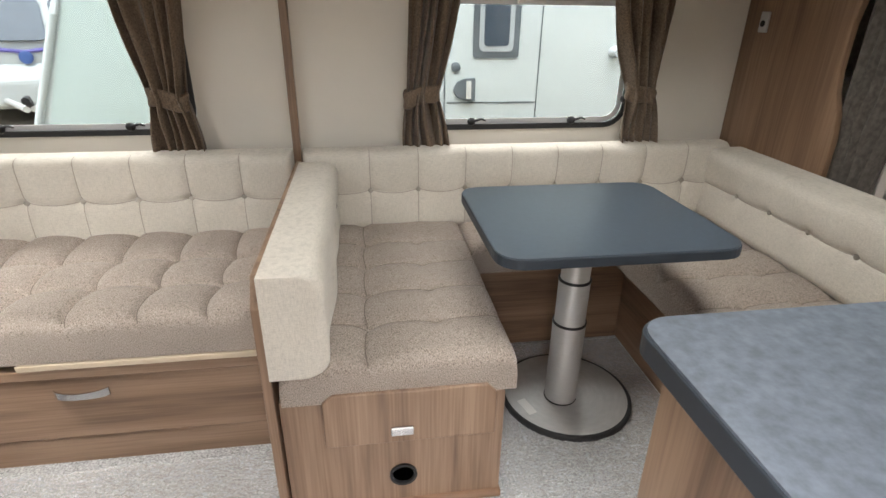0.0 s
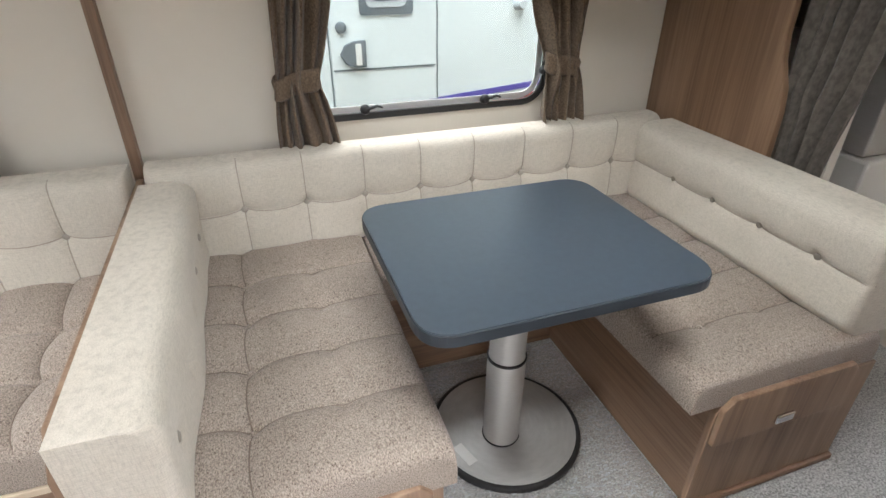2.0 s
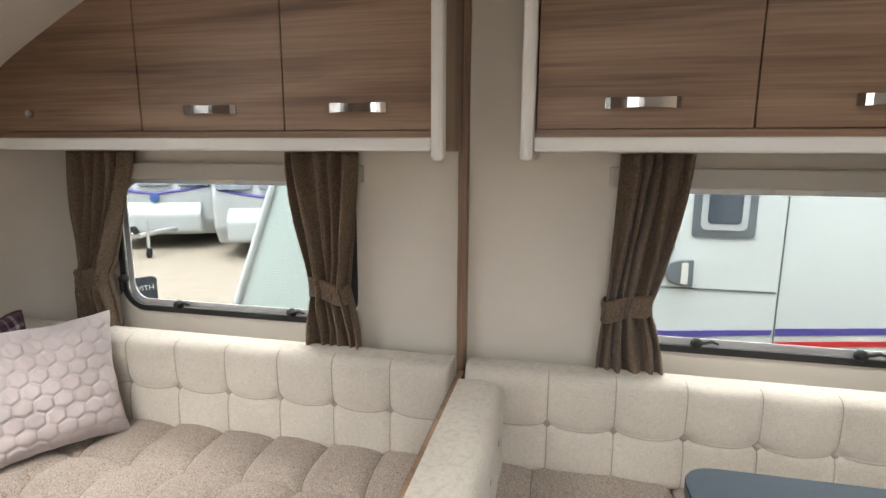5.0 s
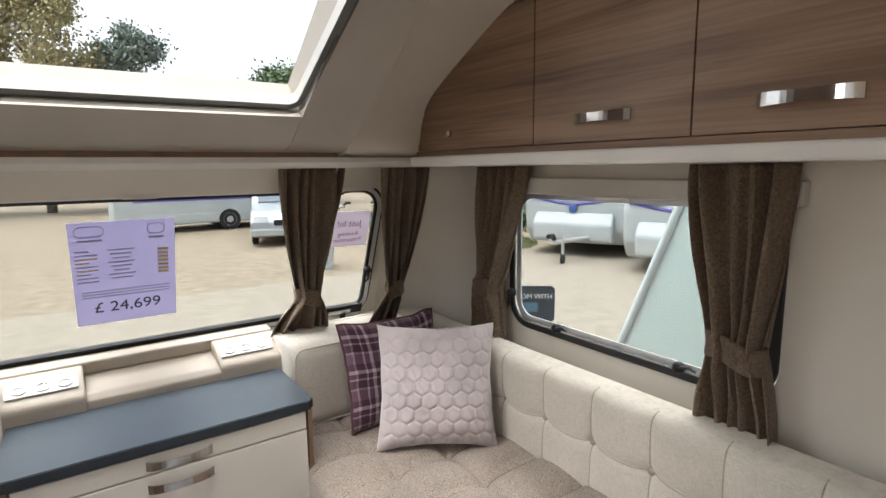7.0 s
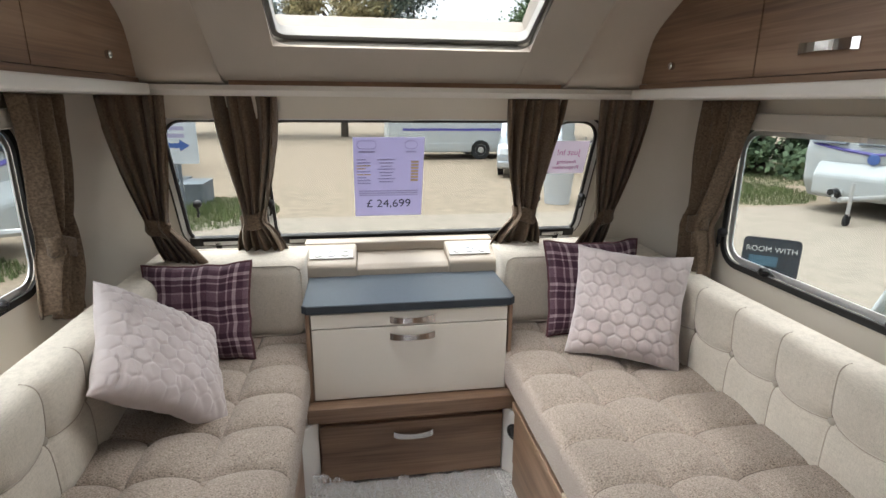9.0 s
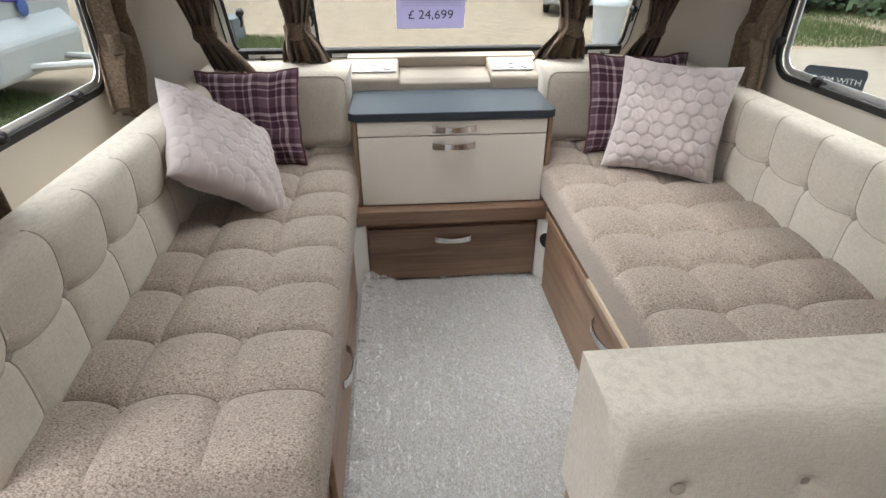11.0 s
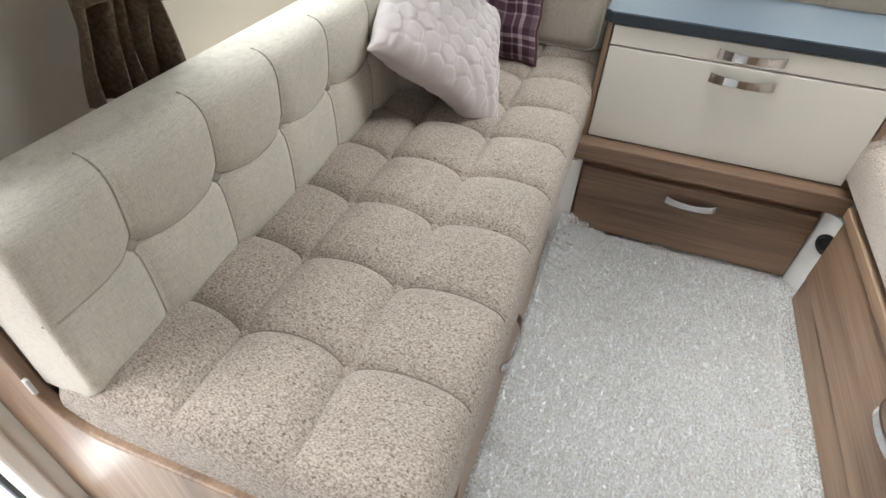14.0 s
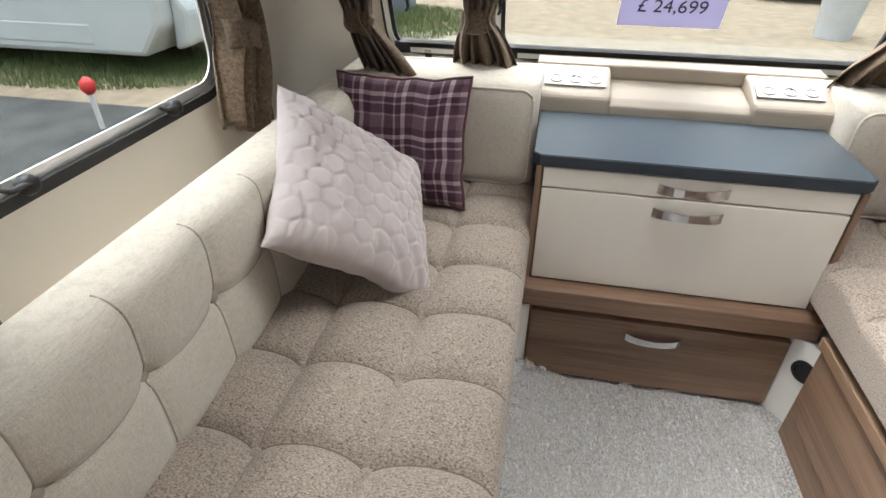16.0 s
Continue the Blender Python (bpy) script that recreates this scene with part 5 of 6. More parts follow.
scatter_cushion(placed((-1.275, 1.885, 0.665), (0.18, 0.30, -0.005), (-0.115, 0.02, 0.34)), 0.375, 0.385, 0.12, VELVET, "pale mauve quilted velvet scatter cushion leaning on a plaid one", True, seed=1)
scatter_cushion(placed((-1.505, 1.865, 0.655), (0.04, 1, 0), (-0.10, 0, 0.34)), 0.37, 0.36, 0.11, PLAID, "plum and white plaid scatter cushion with piped edge", False, True, seed=2)
scatter_cushion(placed((-1.148, 0.443, 0.645), (-0.719, 0.906, -0.889), (-1.185, -0.37, 0.577)), 0.395, 0.395, 0.13, VELVET, "pale mauve quilted velvet scatter cushion standing on one corner", True, seed=3)
scatter_cushion(placed((-1.475, 0.455, 0.640), (-0.02, 1, 0.01), (-0.10, 0.02, 0.31)), 0.35, 0.335, 0.11, PLAID, "plum and white plaid scatter cushion with piped edge", False, True, seed=4)

# ---- writing on paper ----
INK = mat("black_ink", (0.03, 0.03, 0.04), 0.7, var=0.05)
INKG = mat("grey_violet_ink", (0.34, 0.32, 0.46), 0.7, var=0.05)
INKY = mat("ochre_ink", (0.55, 0.40, 0.16), 0.7, var=0.05)
def paper(name, col):
    m = mat(name, col, 0.8, var=0.02)
    n, l, b = nodes_of(m)
    tr, mx = n.new("ShaderNodeBsdfTranslucent"), n.new("ShaderNodeMixShader")
    tr.inputs[0].default_value, mx.inputs[0].default_value = (*col, 1), 0.5
    l.new(b.outputs[0], mx.inputs[1]), l.new(tr.outputs[0], mx.inputs[2])
    l.new(mx.outputs[0], n["Material Output"].inputs["Surface"])
    return m


LILAC = paper("lilac_paper", (0.46, 0.445, 0.575))
PINKP = paper("pale_pink_paper", (0.54, 0.50, 0.545))
INKM = mat("magenta_ink", (0.35, 0.08, 0.22), 0.7, var=0.05)


def words(text, size, m, flip=False):
    cu = bpy.data.curves.new("letters", "FONT")
    cu.body, cu.size, cu.align_x, cu.align_y, cu.extrude = text, size, "CENTER", "CENTER", 0.0004
    ob = new("letters", cu)
    me = bpy.data.meshes.new_from_object(ob)
    bpy.data.objects.remove(ob)
    bm = bmesh.new()
    bm.from_mesh(me)
    bpy.data.meshes.remove(me)
    k = Matrix.Diagonal((-1, 1, 1, 1)) if flip else Matrix.Identity(4)
    bmesh.ops.transform(bm, matrix=m @ k, verts=bm.verts[:])
    if flip:
        bmesh.ops.reverse_faces(bm, faces=bm.faces[:])
    return bm


def on_front(y, z, w=0.006):
    return basis(fm(y, (z - 0.765) / LEAN.z, w), (0, 1, 0), LEAN, Vector((0, 1, 0)).cross(LEAN))


pc = on_front(1.118, 1.035, -0.006)
po = thing("price_poster", pc.translation, "lilac price sheet taped inside the front window", "poster")
part("paper", plate(0.272, 0.352, 0.001, 0.0012, pc), LILAC, po)
part("price", words("£ 24,699", 0.052, pc @ Matrix.Translation((0, -0.118, 0.0022))), INK, po, "bold black price figures")
for k in range(3):
    part("text_line", plate(0.235, 0.003, 0.001, 0.001, pc @ Matrix.Translation((0, -0.058 - 0.010 * k, 0.0014))), INKG, po)
for k in range(9):
    part("text_line", plate(0.055 if k % 3 else 0.035, 0.004, 0.001, 0.001, pc @ Matrix.Translation((-0.098 + (0.0 if k % 3 else -0.01), 0.082 - 0.013 * k, 0.0014))), INKY if k in (2, 3, 5) else INKG, po)
for k in range(8):
    part("text_line", plate(0.07 - 0.014 * (k % 3), 0.004, 0.001, 0.001, pc @ Matrix.Translation((-0.01, 0.082 - 0.014 * k, 0.0014))), INKG, po)
for k in range(7):
    part("price_line", plate(0.030, 0.008, 0.001, 0.001, pc @ Matrix.Translation((0.102, 0.072 - 0.0135 * k, 0.0014))), INKY, po)
for x, w in ((-0.085, 0.075), (0.085, 0.05)):
    part("logo", ring(w, 0.036, 0.017, 0.003, 0.001, pc @ Matrix.Translation((x, 0.145, 0.0014))), INKG, po)
    part("logo_line", plate(w * 0.8, 0.006, 0.001, 0.001, pc @ Matrix.Translation((x, 0.116, 0.0014))), INKG, po)
pj = on_front(1.845, 1.115, -0.006)
pk = thing("window_notice", pj.translation, "pale pink notice in the front window, lettering seen from behind", "notice")
part("paper", plate(0.165, 0.145, 0.001, 0.0012, pj), PINKP, pk)
for txt, y, s, mt in (("Just In!", 0.022, 0.036, INKM), ("Awaiting", -0.020, 0.024, INKM), ("Preparation", -0.045, 0.024, INKM)):
    part("lettering", words(txt, s, pj @ Matrix.Translation((0, y, 0.0022)), True), mt, pk)

# ---- outside ----
GZ = -0.55
GRAVEL = mat("tan_gravel", (0.285, 0.222, 0.158), 0.95, var=0.20, scale=6, bump=0.3, bscale=60)
PATHM = mat("sandy_concrete", (0.31, 0.26, 0.205), 0.9, var=0.12, scale=6, bump=0.15, bscale=80)
TARMAC = mat("worn_tarmac", (0.066, 0.065, 0.063), 0.9, var=0.35, scale=3, bump=0.6, bscale=90)
GRP = mat("white_caravan_skin", (0.70, 0.75, 0.76), 0.35, var=0.03, scale=2)
# White skin again, its colour darkened so the far caravans stay less bright.
GRPF = mat("dimmed_white_caravan_skin", (0.50, 0.53, 0.53), 0.45, var=0.06, scale=3)
GRPG = mat("pale_green_white_caravan_skin", (0.58, 0.68, 0.66), 0.35, var=0.03, scale=2)
DGLASS = mat("dark_tinted_acrylic", (0.09, 0.11, 0.14), 0.1, var=0.1)
GRASSM = mat("rough_grass", (0.13, 0.165, 0.062), 0.9, var=0.25, scale=3)
# Leaf colours are paled, with the haze over the trees mixed in.
LEAFG = mat("green_hazed_leaves", (0.11, 0.165, 0.085), 0.7, var=0.45, scale=1.5)
LEAFB = mat("blue_green_hazed_leaves", (0.16, 0.20, 0.175), 0.7, var=0.45, scale=1.5)
LEAFY = mat("yellowing_hazed_leaves", (0.30, 0.275, 0.155), 0.7, var=0.4, scale=1.5)
BARK = mat("grey_brown_bark", (0.10, 0.08, 0.06), 0.9, var=0.3, scale=10)
TYRE = mat("tyre_rubber", (0.02, 0.02, 0.02), 0.8, var=0.2)
SILVER = mat("silver_car_paint", (0.48, 0.50, 0.52), 0.3, 0.6, var=0.03)
BINP = mat("pale_grey_bin_plastic", (0.55, 0.58, 0.60), 0.5, var=0.08)
GREYP = mat("dark_grey_crate_plastic", (0.16, 0.18, 0.20), 0.6, var=0.2)
BLUE = mat("blue_sign_paint", (0.06, 0.12, 0.34), 0.5, var=0.05)
BLUEL = mat("light_blue_print", (0.09, 0.17, 0.23), 0.5, var=0.05)
PURPLE = mat("blue_violet_stripe", (0.10, 0.08, 0.35), 0.4, var=0.05)
REDP = mat("red_plastic", (0.60, 0.04, 0.04), 0.4, var=0.1)
SIGNG = mat("charcoal_sign", (0.05, 0.055, 0.065), 0.5, var=0.05)
LENSM = mat("headlamp_glass", (0.6, 0.62, 0.64), 0.1, var=0.1)

bm = bmesh.new()
bmesh.ops.create_circle(bm, cap_ends=True, radius=900, segments=64)
bmesh.ops.translate(bm, verts=bm.verts[:], vec=(0, 0, GZ))
structure("ground", bm, GRAVEL, "wide tan gravel yard")
structure("pavement", box(-8.7, -2.4, -2.0, 14, GZ, GZ + 0.006), PATHM, "sandy concrete apron in front of the caravan")
structure("road", box(-4.6, 6.0, -9.0, -0.1, GZ, GZ + 0.008), TARMAC, "worn dark tarmac beside the entrance")


def grass_patch(cx, cy, rx, ry, n, seed):
    rnd = random.Random(seed)
    bm = bmesh.new()
    for _ in range(n):
        a, q = rnd.uniform(0, 6.283), math.sqrt(rnd.random())
        x, y = cx + rx * q * math.cos(a), cy + ry * q * math.sin(a)
        h, b = rnd.uniform(0.03, 0.16) * (1.15 - 0.6 * q), rnd.uniform(0, 6.283)
        dx, dy = 0.007 * math.cos(b), 0.007 * math.sin(b)
        bm.faces.new([bm.verts.new(p) for p in ((x - dx, y - dy, GZ), (x + dx, y + dy, GZ), (x + dy * 3, y - dx * 3, GZ + h))])
    return solo("grass_tuft", bm, GRASSM, "rough green grass at the edge of the yard", "grass", kind="stuff")


grass_patch(-10.7, 9.1, 1.9, 1.9, 12000, 1)
grass_patch(-9.3, -1.7, 1.5, 1.3, 9000, 2)
grass_patch(-5.9, -4.6, 1.0, 1.9, 10000, 3)
grass_patch(-14.5, 12.0, 3.5, 3.0, 12000, 4)


def wheel(parent, x, y, z, r, axis=(0, 1, 0)):
    a = Vector(axis)
    m = basis((x, y, z), Vector((0, 0, 1)).cross(a), (0, 0, 1), a)
    w = part("wheel", lathe([(r * 0.6, -0.08), (r, -0.07), (r, 0.07), (r * 0.6, 0.08)], m, 26), TYRE, parent, "black road tyre", True)
    part("rim", lathe([(r * 0.62, -0.05), (r * 0.62, 0.082), (r * 0.5, 0.07), (r * 0.2, 0.086), (0.02, 0.088)], m, 14), ALU, w, "silver alloy rim")
    return w


def caravan(at, heading, length, label, stripe=PURPLE, nose=0.55):
    """A touring caravan at rest: shaped body, dark windows, stripe, wheel, drawbar and jockey wheel. heading: degrees of the nose."""
    c = thing("touring_caravan", (0, 0, 0), label, "caravan", "parked touring caravans")
    L, W = length, 2.2
    prof = [(-L / 2, -0.30), (-L / 2 + 0.05, 1.2), (-L / 2 + 0.35, 1.95), (-L / 2 + 0.8, 2.12), (L / 2 - 1.3, 2.12), (L / 2 - 0.6, 1.85), (L / 2 - 0.12, 0.95), (L / 2, 0.55), (L / 2 - 0.06, 0.0), (L / 2 - 0.30, -0.30)]
    part("body", prism(prof, 1, -W / 2, W / 2, 0.06), GRPF, c)
    for s in (-1, 1):
        for x in (-L * 0.28, L * 0.2):
            part("window", plate(0.95, 0.55, 0.08, 0.02, basis((x, s * (W / 2 + 0.001), 1.15), (1, 0, 0), (0, 0, 1), (0, s, 0))), DGLASS, c)
        part("stripe", box(-L * 0.42, L * 0.40, min(s * W / 2, s * (W / 2 + 0.006)), max(s * W / 2, s * (W / 2 + 0.006)), 0.42, 0.50), stripe, c)
        part("skirt", box(-L * 0.44, L * 0.36, min(s * (W / 2 - 0.06), s * (W / 2 + 0.006)), max(s * (W / 2 - 0.06), s * (W / 2 + 0.006)), -0.20, 0.02, 0.02), GRPF, c)
        wheel(c, -0.1, s * (W / 2 - 0.05), GZ + 0.33, 0.33, (0, s, 0))
    fr = Vector((-0.45, 0, 0.85)).normalized()
    for y in (-0.72, 0, 0.72):
        part("front_window", plate(0.62, 0.62, 0.08, 0.03, basis((L / 2 - 0.12, y, 0.96), (0, 1, 0), fr, Vector((0, 1, 0)).cross(fr))), DGLASS, c)
    part("front_locker", prism([(L / 2 - 0.1, -0.28), (L / 2 + 0.12, -0.20), (L / 2 + 0.16, 0.15), (L / 2 - 0.02, 0.40)], 1, -0.85, 0.85, 0.05), GRPF, c)
    part("badge", lathe([(0.09, 0), (0.09, 0.02), (0.05, 0.03)], basis((L / 2 + 0.03, 0, 0.46), (0, 1, 0), (0, 0, 1), (1, 0, 0.3)), 18), BLUE, c)
    for s in (-1, 1):
        part("drawbar", tube([(L / 2 - 0.6, s * 0.6, -0.12), (L / 2 + 1.1, 0.04 * s, -0.12)], 0.045, 8), ALU, c)
        part("stripe", tube([(L / 2 + 0.01, 0, 0.54), (L / 2 - 0.01, s * 0.5, 0.60), (L / 2 - 0.06, s * 1.0, 0.68)], 0.03, 6), stripe, c)
    part("hitch", tube([(L / 2 + 1.0, 0, -0.12), (L / 2 + 1.15, 0, 0.02), (L / 2 + 1.35, 0, 0.02)], 0.05, 8), BLACK, c)
    j = part("jockey_post", tube([(L / 2 + 0.95, 0.14, -0.45), (L / 2 + 0.95, 0.14, 0.15)], 0.03, 8), ALU, c)
    part("jockey_wheel", lathe([(0.05, -0.03), (0.1, -0.02), (0.1, 0.02), (0.05, 0.03)], basis((L / 2 + 0.95, 0.14, GZ + 0.1), (1, 0, 0), (0, 0, 1), (0, -1, 0)), 16), TYRE, j)
    part("steady", tube([(-L / 2 + 0.4, 0.8, -0.1), (-L / 2 + 0.25, 0.8, GZ)], 0.03, 8), ALU, c)
    c.matrix_basis = pose(at[0], at[1], 0, 0, 0, heading)
    return c


caravan((-19.0, 5.3), 90, 6.6, "white touring caravan parked across the gravel yard")
caravan((-8.6, 12.3), 292, 5.8, "white touring caravan facing the yard with blue badge")
caravan((-5.84, 12.0), 292, 5.8, "white touring caravan parked beside another behind the yard")
caravan((-6.5, -6.3), 90, 6.2, "white touring caravan parked past the tarmac")
caravan((-15.5, -5.5), 20, 6.0, "white touring caravan parked behind crates and a sign")

# next-door caravan with its entrance door
nb = thing("neighbour_caravan", (1.5, 4.5, GZ), "white caravan parked close alongside with closed entrance door", "caravan")
NY = 3.40
bodyp = [(-1.80, 0.18), (-1.72, 0.36), (-1.40, 1.17), (-1.20, 1.65), (-0.95, 1.95), (-0.6, 2.08), (5.5, 2.08), (5.5, -0.15), (-1.6, -0.15), (-1.85, 0.0)]
part("body", prism(bodyp, 1, NY, NY + 2.2, 0.02), GRP, nb)
part("front_panel", prism([(-1.66, 0.32), (-1.36, 1.17), (-1.16, 1.65), (-1.0, 1.88), (-0.62, 1.88), (-0.62, 0.10), (-1.62, 0.10)], 1, NY - 0.006, NY, 0.001), GRPG, nb, "pale green-white front side panel")
part("edge_moulding", tube([(-1.78, NY - 0.01, 0.20), (-1.71, NY - 0.01, 0.36), (-1.39, NY - 0.01, 1.17), (-1.19, NY - 0.01, 1.65), (-0.94, NY - 0.01, 1.95)], 0.021, 8), GRP, nb, "white corner moulding", True)
part("panel_joint", box(-0.615, -0.585, NY - 0.008, NY + 0.002, -0.1, 1.0), SIGNG, nb)
dn = part("door", ring(0.565, 1.85, 0.06, 0.006, 0.004, basis((0.885, NY, 1.02), (-1, 0, 0), (0, 0, 1), (0, -1, 0))), GREYP, nb, "thin door joint")
part("door_panel", plate(0.545, 1.83, 0.055, 0.008, basis((0.885, NY, 1.02), (-1, 0, 0), (0, 0, 1), (0, -1, 0))), GRP, dn)
wm = basis((0.90, NY - 0.008, 1.22), (-1, 0, 0), (0, 0, 1), (0, -1, 0))
dw = part("door_window", plate(0.27, 0.52, 0.02, 0.008, wm), GREYP, nb, "grey framed door window")
part("pane", plate(0.20, 0.45, 0.03, 0.003, wm @ Matrix.Translation((0, 0, 0.008))), BINP, dw)
part("inner_pane", plate(0.145, 0.39, 0.02, 0.003, wm @ Matrix.Translation((0, 0, 0.011))), DGLASS, dw)
hm = basis((0.725, NY - 0.008, 0.785), (-1, 0, 0), (0, 0, 1), (0, -1, 0))
hd = part("door_handle", prism([(0.07, 0.0), (0.045, 0.045), (0.0, 0.062), (-0.06, 0.065), (-0.06, -0.065), (0.0, -0.062), (0.045, -0.045)], 2, 0, 0.02, 0.003), GREYP, nb, "grey D-shaped handle plate")
hd.data.transform(Matrix.Translation(-nb.location) @ hm @ Matrix.Translation(nb.location))
part("handle_bar", plate(0.028, 0.10, 0.004, 0.012, hm @ Matrix.Translation((-0.02, 0, 0.02))), WHITE, nb)
part("lock", lathe([(0.028, 0), (0.026, 0.012), (0.012, 0.016)], hm @ Matrix.Translation((0.055, 0.125, 0)), 18), GREYP, nb)
part("door_retainer", lathe([(0.035, 0), (0.03, 0.03), (0.02, 0.06)], basis((1.62, NY, 0.99), (-1, 0, 0), (0, 0, 1), (0, -1, 0)), 18), BINP, nb)
part("waist_joint", box(0.62, 1.15, NY - 0.012, NY - 0.0085, 0.705, 0.713), GREYP, nb)
part("stripe", prism([(1.17, 0.535), (2.2, 0.62), (2.2, 0.595), (1.17, 0.50)], 1, NY - 0.004, NY), PURPLE, nb)
part("stripe", prism([(0.62, 0.485), (1.15, 0.53), (1.15, 0.505), (0.62, 0.45)], 1, NY - 0.012, NY - 0.0085), PURPLE, nb)
part("stripe", prism([(1.17, 0.47), (2.2, 0.56), (2.2, 0.535), (1.17, 0.445)], 1, NY - 0.004, NY), REDP, nb)
wheel(nb, 2.6, NY + 0.12, GZ + 0.33, 0.33, (0, -1, 0))
part("side_window", plate(0.9, 0.5, 0.08, 0.02, basis((2.9, NY, 1.25), (-1, 0, 0), (0, 0, 1), (0, -1, 0))), DGLASS, nb)

sg = thing("stake_sign", (-2.42, 3.42, GZ), "charcoal board on a stake lettered in white", "sign")
part("board", plate(0.30, 0.24, 0.03, 0.012, basis((-2.42, 3.42, 0.45), (0.62, 0.78, 0), (0, 0, 1), (0.78, -0.62, 0))), SIGNG, sg)
part("lettering", words("ROOM WITH", 0.045, basis((-2.42 + 0.0105, 3.42 - 0.0083, 0.50), (0.62, 0.78, 0), (0, 0, 1), (0.78, -0.62, 0))), WHITE, sg)
part("print_block", plate(0.15, 0.06, 0.004, 0.002, basis((-2.44 + 0.0095, 3.39 - 0.0075, 0.43), (0.62, 0.78, 0), (0, 0, 1), (0.78, -0.62, 0))), BLUEL, sg)
part("stake", box(-2.435, -2.405, 3.425, 3.45, GZ, 0.36, 0.004), GREYP, sg)

# car, bin, crates, arrow sign and marker
cr = thing("parked_car", (0, 0, 0), "silver family car parked on the gravel", "car")
prof = [(-2.1, 0.25), (-2.1, 0.75), (-1.9, 0.95), (-1.35, 1.42), (0.25, 1.45), (0.95, 1.0), (1.85, 0.86), (2.1, 0.62), (2.12, 0.25)]
part("body", prism([(x, z + GZ) for x, z in prof], 1, -0.85, 0.85, 0.07), SILVER, cr, smooth=False)
part("windscreen", prism([(0.29, 1.36 + GZ), (0.90, 1.03 + GZ), (0.93, 1.05 + GZ), (0.33, 1.40 + GZ)], 1, -0.68, 0.68, 0.01), DGLASS, cr)
for s in (-1, 1):
    part("side_window", prism([(-1.6, 1.0 + GZ), (0.55, 1.0 + GZ), (0.1, 1.36 + GZ), (-1.25, 1.36 + GZ)], 1, min(s * 0.84, s * 0.856), max(s * 0.84, s * 0.856)), DGLASS, cr)
    part("headlight", plate(0.36, 0.16, 0.04, 0.03, basis((2.09, s * 0.6, 0.68 + GZ), (0, 1, 0), (-0.3, 0, 1), (1, 0, 0.3))), LENSM, cr)
    for x in (-1.3, 1.3):
        wheel(cr, x, s * 0.78, GZ + 0.31, 0.31, (0, s, 0))
part("grille", plate(0.6, 0.14, 0.03, 0.02, basis((2.115, 0, 0.60 + GZ), (0, 1, 0), (0, 0, 1), (1, 0, 0))), BLACK, cr)
part("bumper", box(2.02, 2.16, -0.84, 0.84, 0.27 + GZ, 0.45 + GZ, 0.04), SILVER, cr)
cr.matrix_basis = pose(-14.9, 6.0, 0, 0, 0, -18)

bn = thing("rubbish_bin", (-9.6, 4.85, GZ), "pale grey plastic bin standing on the gravel", "bin")
part("body", lathe([(0.24, 0), (0.30, 0.62), (0.31, 0.64), (0.27, 0.64)], Matrix.Translation((-9.6, 4.85, GZ)), 24), BINP, bn, smooth=True)
part("lid", lathe([(0.32, 0.64), (0.32, 0.70), (0.25, 0.76), (0.05, 0.78)], Matrix.Translation((-9.6, 4.85, GZ)), 24), BINP, bn, smooth=True)
for x, y, z, w in ((-10.6, -2.6, 0.0, 1.0), (-10.3, -2.1, 0.0, 0.8), (-10.7, -2.75, 0.42, 0.7)):
    ct = thing("plastic_crate", (x, y, GZ + z), "dark grey plastic crate stacked on the grass", "crate", "stacked crates")
    part("shell", ring(w, 0.6, 0.05, 0.04, 0.40, Matrix.Translation((x, y, GZ + z + 0.004))), GREYP, ct)
    part("base", plate(w - 0.02, 0.58, 0.04, 0.05, Matrix.Translation((x, y, GZ + z))), GREYP, ct)
    part("lid", plate(w + 0.02, 0.62, 0.05, 0.025, Matrix.Translation((x, y, GZ + z + 0.395))), GREYP, ct)
ar = thing("arrow_sign", (-8.6, -1.75, GZ), "white notice board with a blue arrow on a post", "sign")
am = basis((-8.6, -1.75, 0.78), (0, 1, 0), (0, 0, 1), (1, 0, 0))
part("board", plate(0.62, 0.80, 0.02, 0.02, am), BINP, ar)
for k in range(3):
    part("text_line", plate(0.30, 0.06, 0.004, 0.003, am @ Matrix.Translation((-0.02, 0.25 - 0.11 * k, 0.02))), INKG, ar)
arrow = prism([(-0.2, -0.035), (0.05, -0.035), (0.05, -0.09), (0.2, 0.0), (0.05, 0.09), (0.05, 0.035), (-0.2, 0.035)], 2, 0, 0.003)
bmesh.ops.transform(arrow, matrix=am @ Matrix.Translation((0, -0.12, 0.02)), verts=arrow.verts[:])
part("arrow", arrow, BLUE, ar)
part("post", box(-8.63, -8.60, -1.775, -1.725, GZ, 0.40, 0.005), GREYP, ar)
mk = thing("hook_up_marker", (-4.02, -2.99, GZ), "short white marker post with red knob beside the tarmac", "marker")
part("post", tube([(-4.02, -2.99, GZ), (-4.00, -2.97, GZ + 0.34)], 0.022, 10), WHITE, mk)
part("knob", lathe([(0.03, 0.32), (0.06, 0.36), (0.06, 0.42), (0.02, 0.46)], Matrix.Translation((-4.00, -2.97, GZ)), 16), REDP, mk, smooth=True)


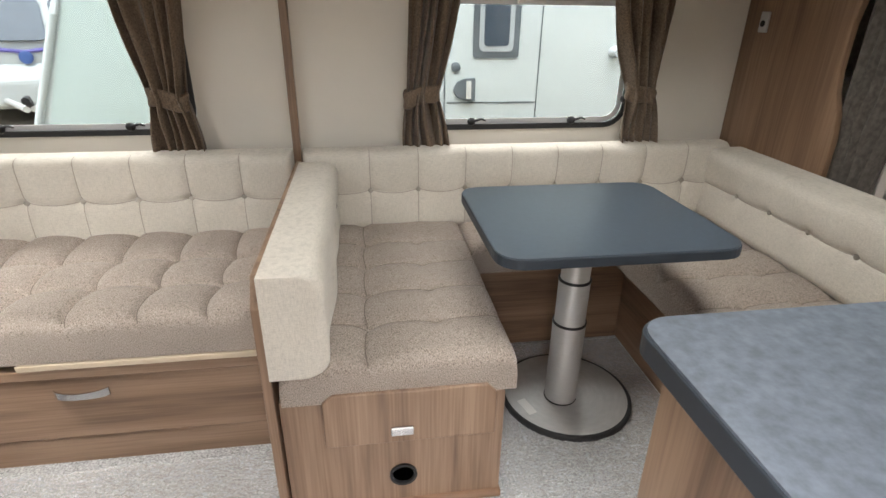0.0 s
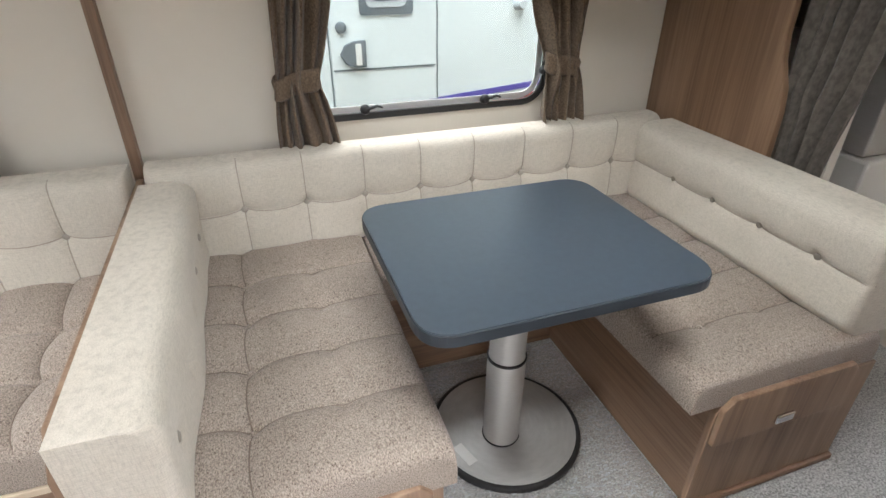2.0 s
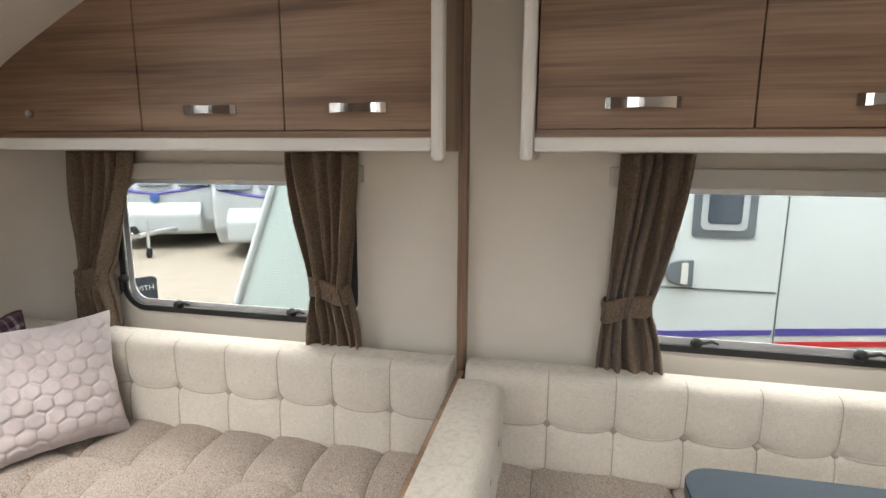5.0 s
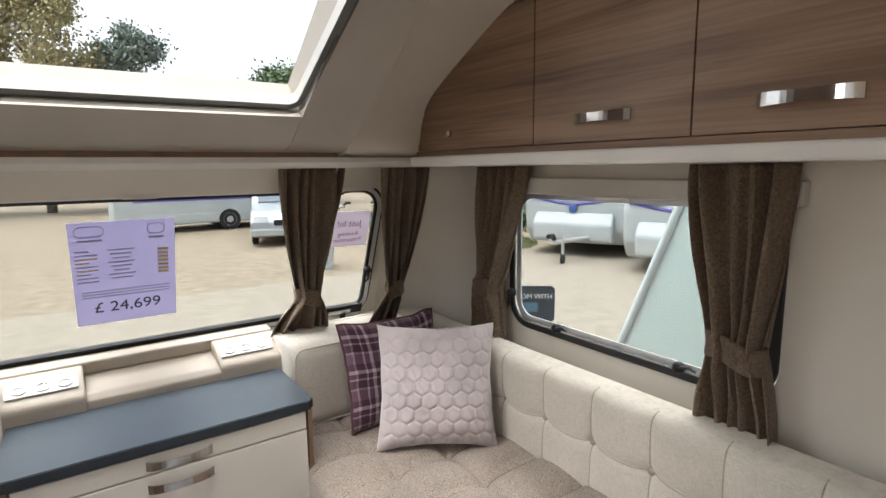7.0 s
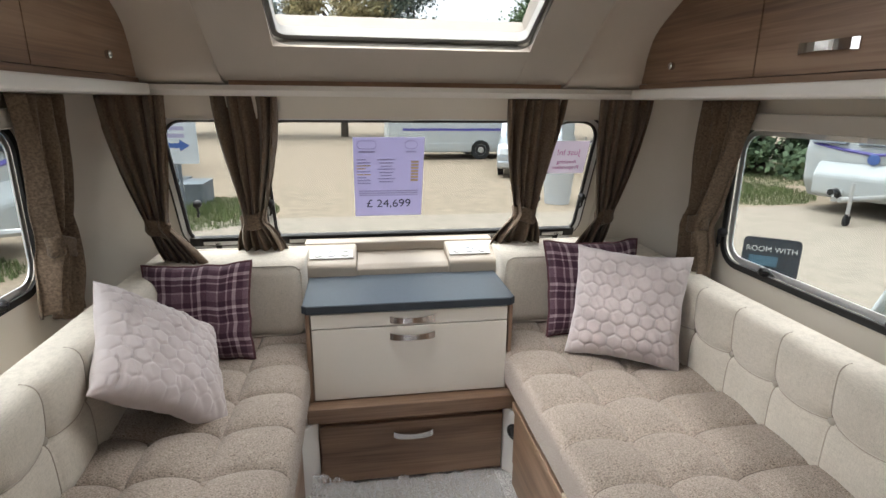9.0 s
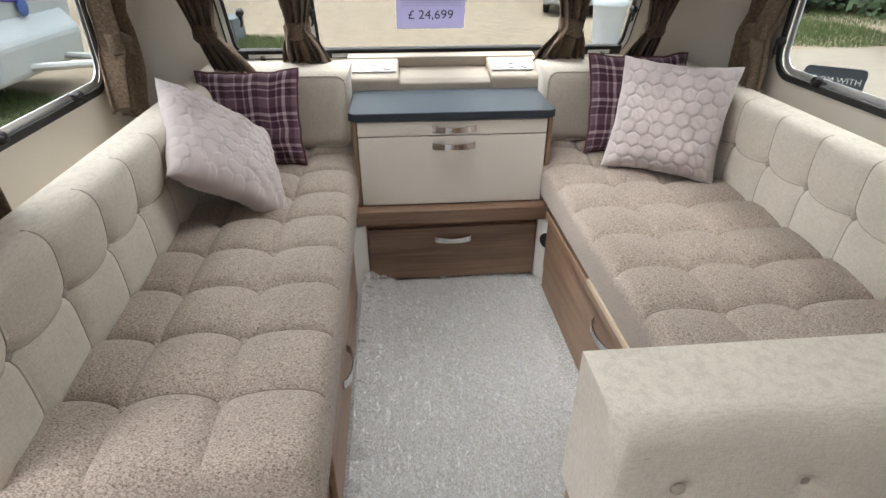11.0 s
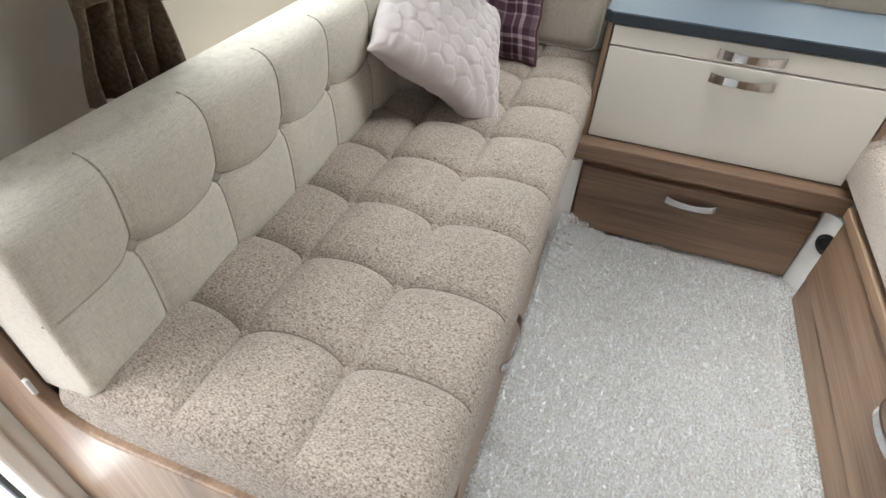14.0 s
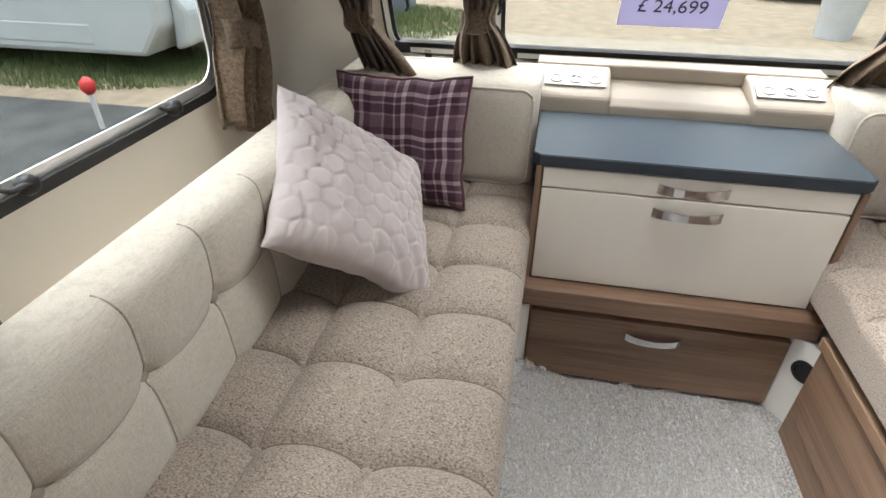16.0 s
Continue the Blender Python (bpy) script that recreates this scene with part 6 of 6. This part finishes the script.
def tree(x, y, height, spread, leaf, label, seed, n=9000, foot=0.25):
    """A tapered trunk with limbs and a broken crown of many small leaves."""
    rnd = random.Random(seed)
    t = thing("tree", (x, y, GZ), label, "tree", "trees beyond the yard")
    limbs = [tube([(x, y, GZ), (x + 0.1, y, GZ + height * 0.3), (x, y + 0.1, GZ + height * 0.75)], [0.22, 0.16, 0.05], 9)]
    clumps = []
    for k in range(26):
        a, q = rnd.uniform(0, 6.283), rnd.random()
        z = GZ + height * (foot + (0.95 - foot) * q)
        rr_ = spread * (1.05 - 0.75 * q ** 1.4) * rnd.uniform(0.45, 1.0)
        p = Vector((x + rr_ * math.cos(a), y + rr_ * math.sin(a), z))
        clumps.append((p, spread * rnd.uniform(0.16, 0.36)))
        limbs.append(tube([(x, y, max(GZ + 1, z - rr_ * 0.6)), tuple((p + Vector((x, y, z))) / 2), tuple(p)], [0.07, 0.045, 0.015], 6))
    part("trunk", join(*limbs), BARK, t)
    vs, fs = [], []
    for k in range(n):
        p, r = clumps[rnd.randrange(len(clumps))]
        d = Vector((rnd.gauss(0, 1), rnd.gauss(0, 1), rnd.gauss(0, 0.8)))
        c = p + d * r * 0.55
        u = Vector((rnd.gauss(0, 1), rnd.gauss(0, 1), rnd.gauss(0, 1))).normalized()
        w = u.orthogonal().normalized()
        s = rnd.uniform(0.05, 0.12) * (1.1 if height > 6.2 else 1.0)
        i = len(vs)
        vs += [c - Vector((x, y, GZ)) + u * s * e + w * s * f for e, f in ((-1, 0), (0, -0.6), (1, 0), (0, 0.6))]
        fs.append((i, i + 1, i + 2, i + 3))
    me = bpy.data.meshes.new("crown")
    me.from_pydata([tuple(v) for v in vs], [], fs)
    me.materials.append(leaf)
    ob = new("crown", me)
    ob.parent = t
    return t


for x, y, h, s, lf, lb, sd in ((-31, 0.35, 9.6, 3.0, LEAFY, "yellowing broad tree beyond the yard", 1), (-31, 4.2, 8.2, 2.4, LEAFB, "blue-green conical tree beyond the yard", 2), (-31, -5.4, 9.4, 3.6, LEAFB, "dark green broad tree beyond the yard", 3),
                               (-33, -10.5, 9.0, 3.2, LEAFG, "green broad tree beyond the yard", 4), (-30, 11.2, 6.6, 2.6, LEAFG, "thin green tree beyond the yard", 5), (-16, 15.5, 6.5, 2.8, LEAFB, "dark green tree behind the grass", 6),
                               (-13, 19, 6.5, 2.8, LEAFG, "green tree behind the grass", 7), (-20, 13.5, 6.0, 2.6, LEAFG, "green tree at the edge of the yard", 8), (-8, -13, 7.0, 3.0, LEAFG, "green tree behind a parked caravan", 9)):
    tree(x, y, h * 1.1, s * 1.1, lf, lb, sd, 20000 if x < -29 else 9000)

for x, y, h, sd in ((-13.6, 12.4, 3.4, 21), (-14.6, 10.6, 3.2, 22), (-12.8, 14.6, 3.6, 23), (-16.5, 12.6, 3.6, 24)):
    tree(x, y, h, 1.5, LEAFG if sd % 2 else LEAFB, "dense dark green bush behind the grass", sd, 9000, 0.06)
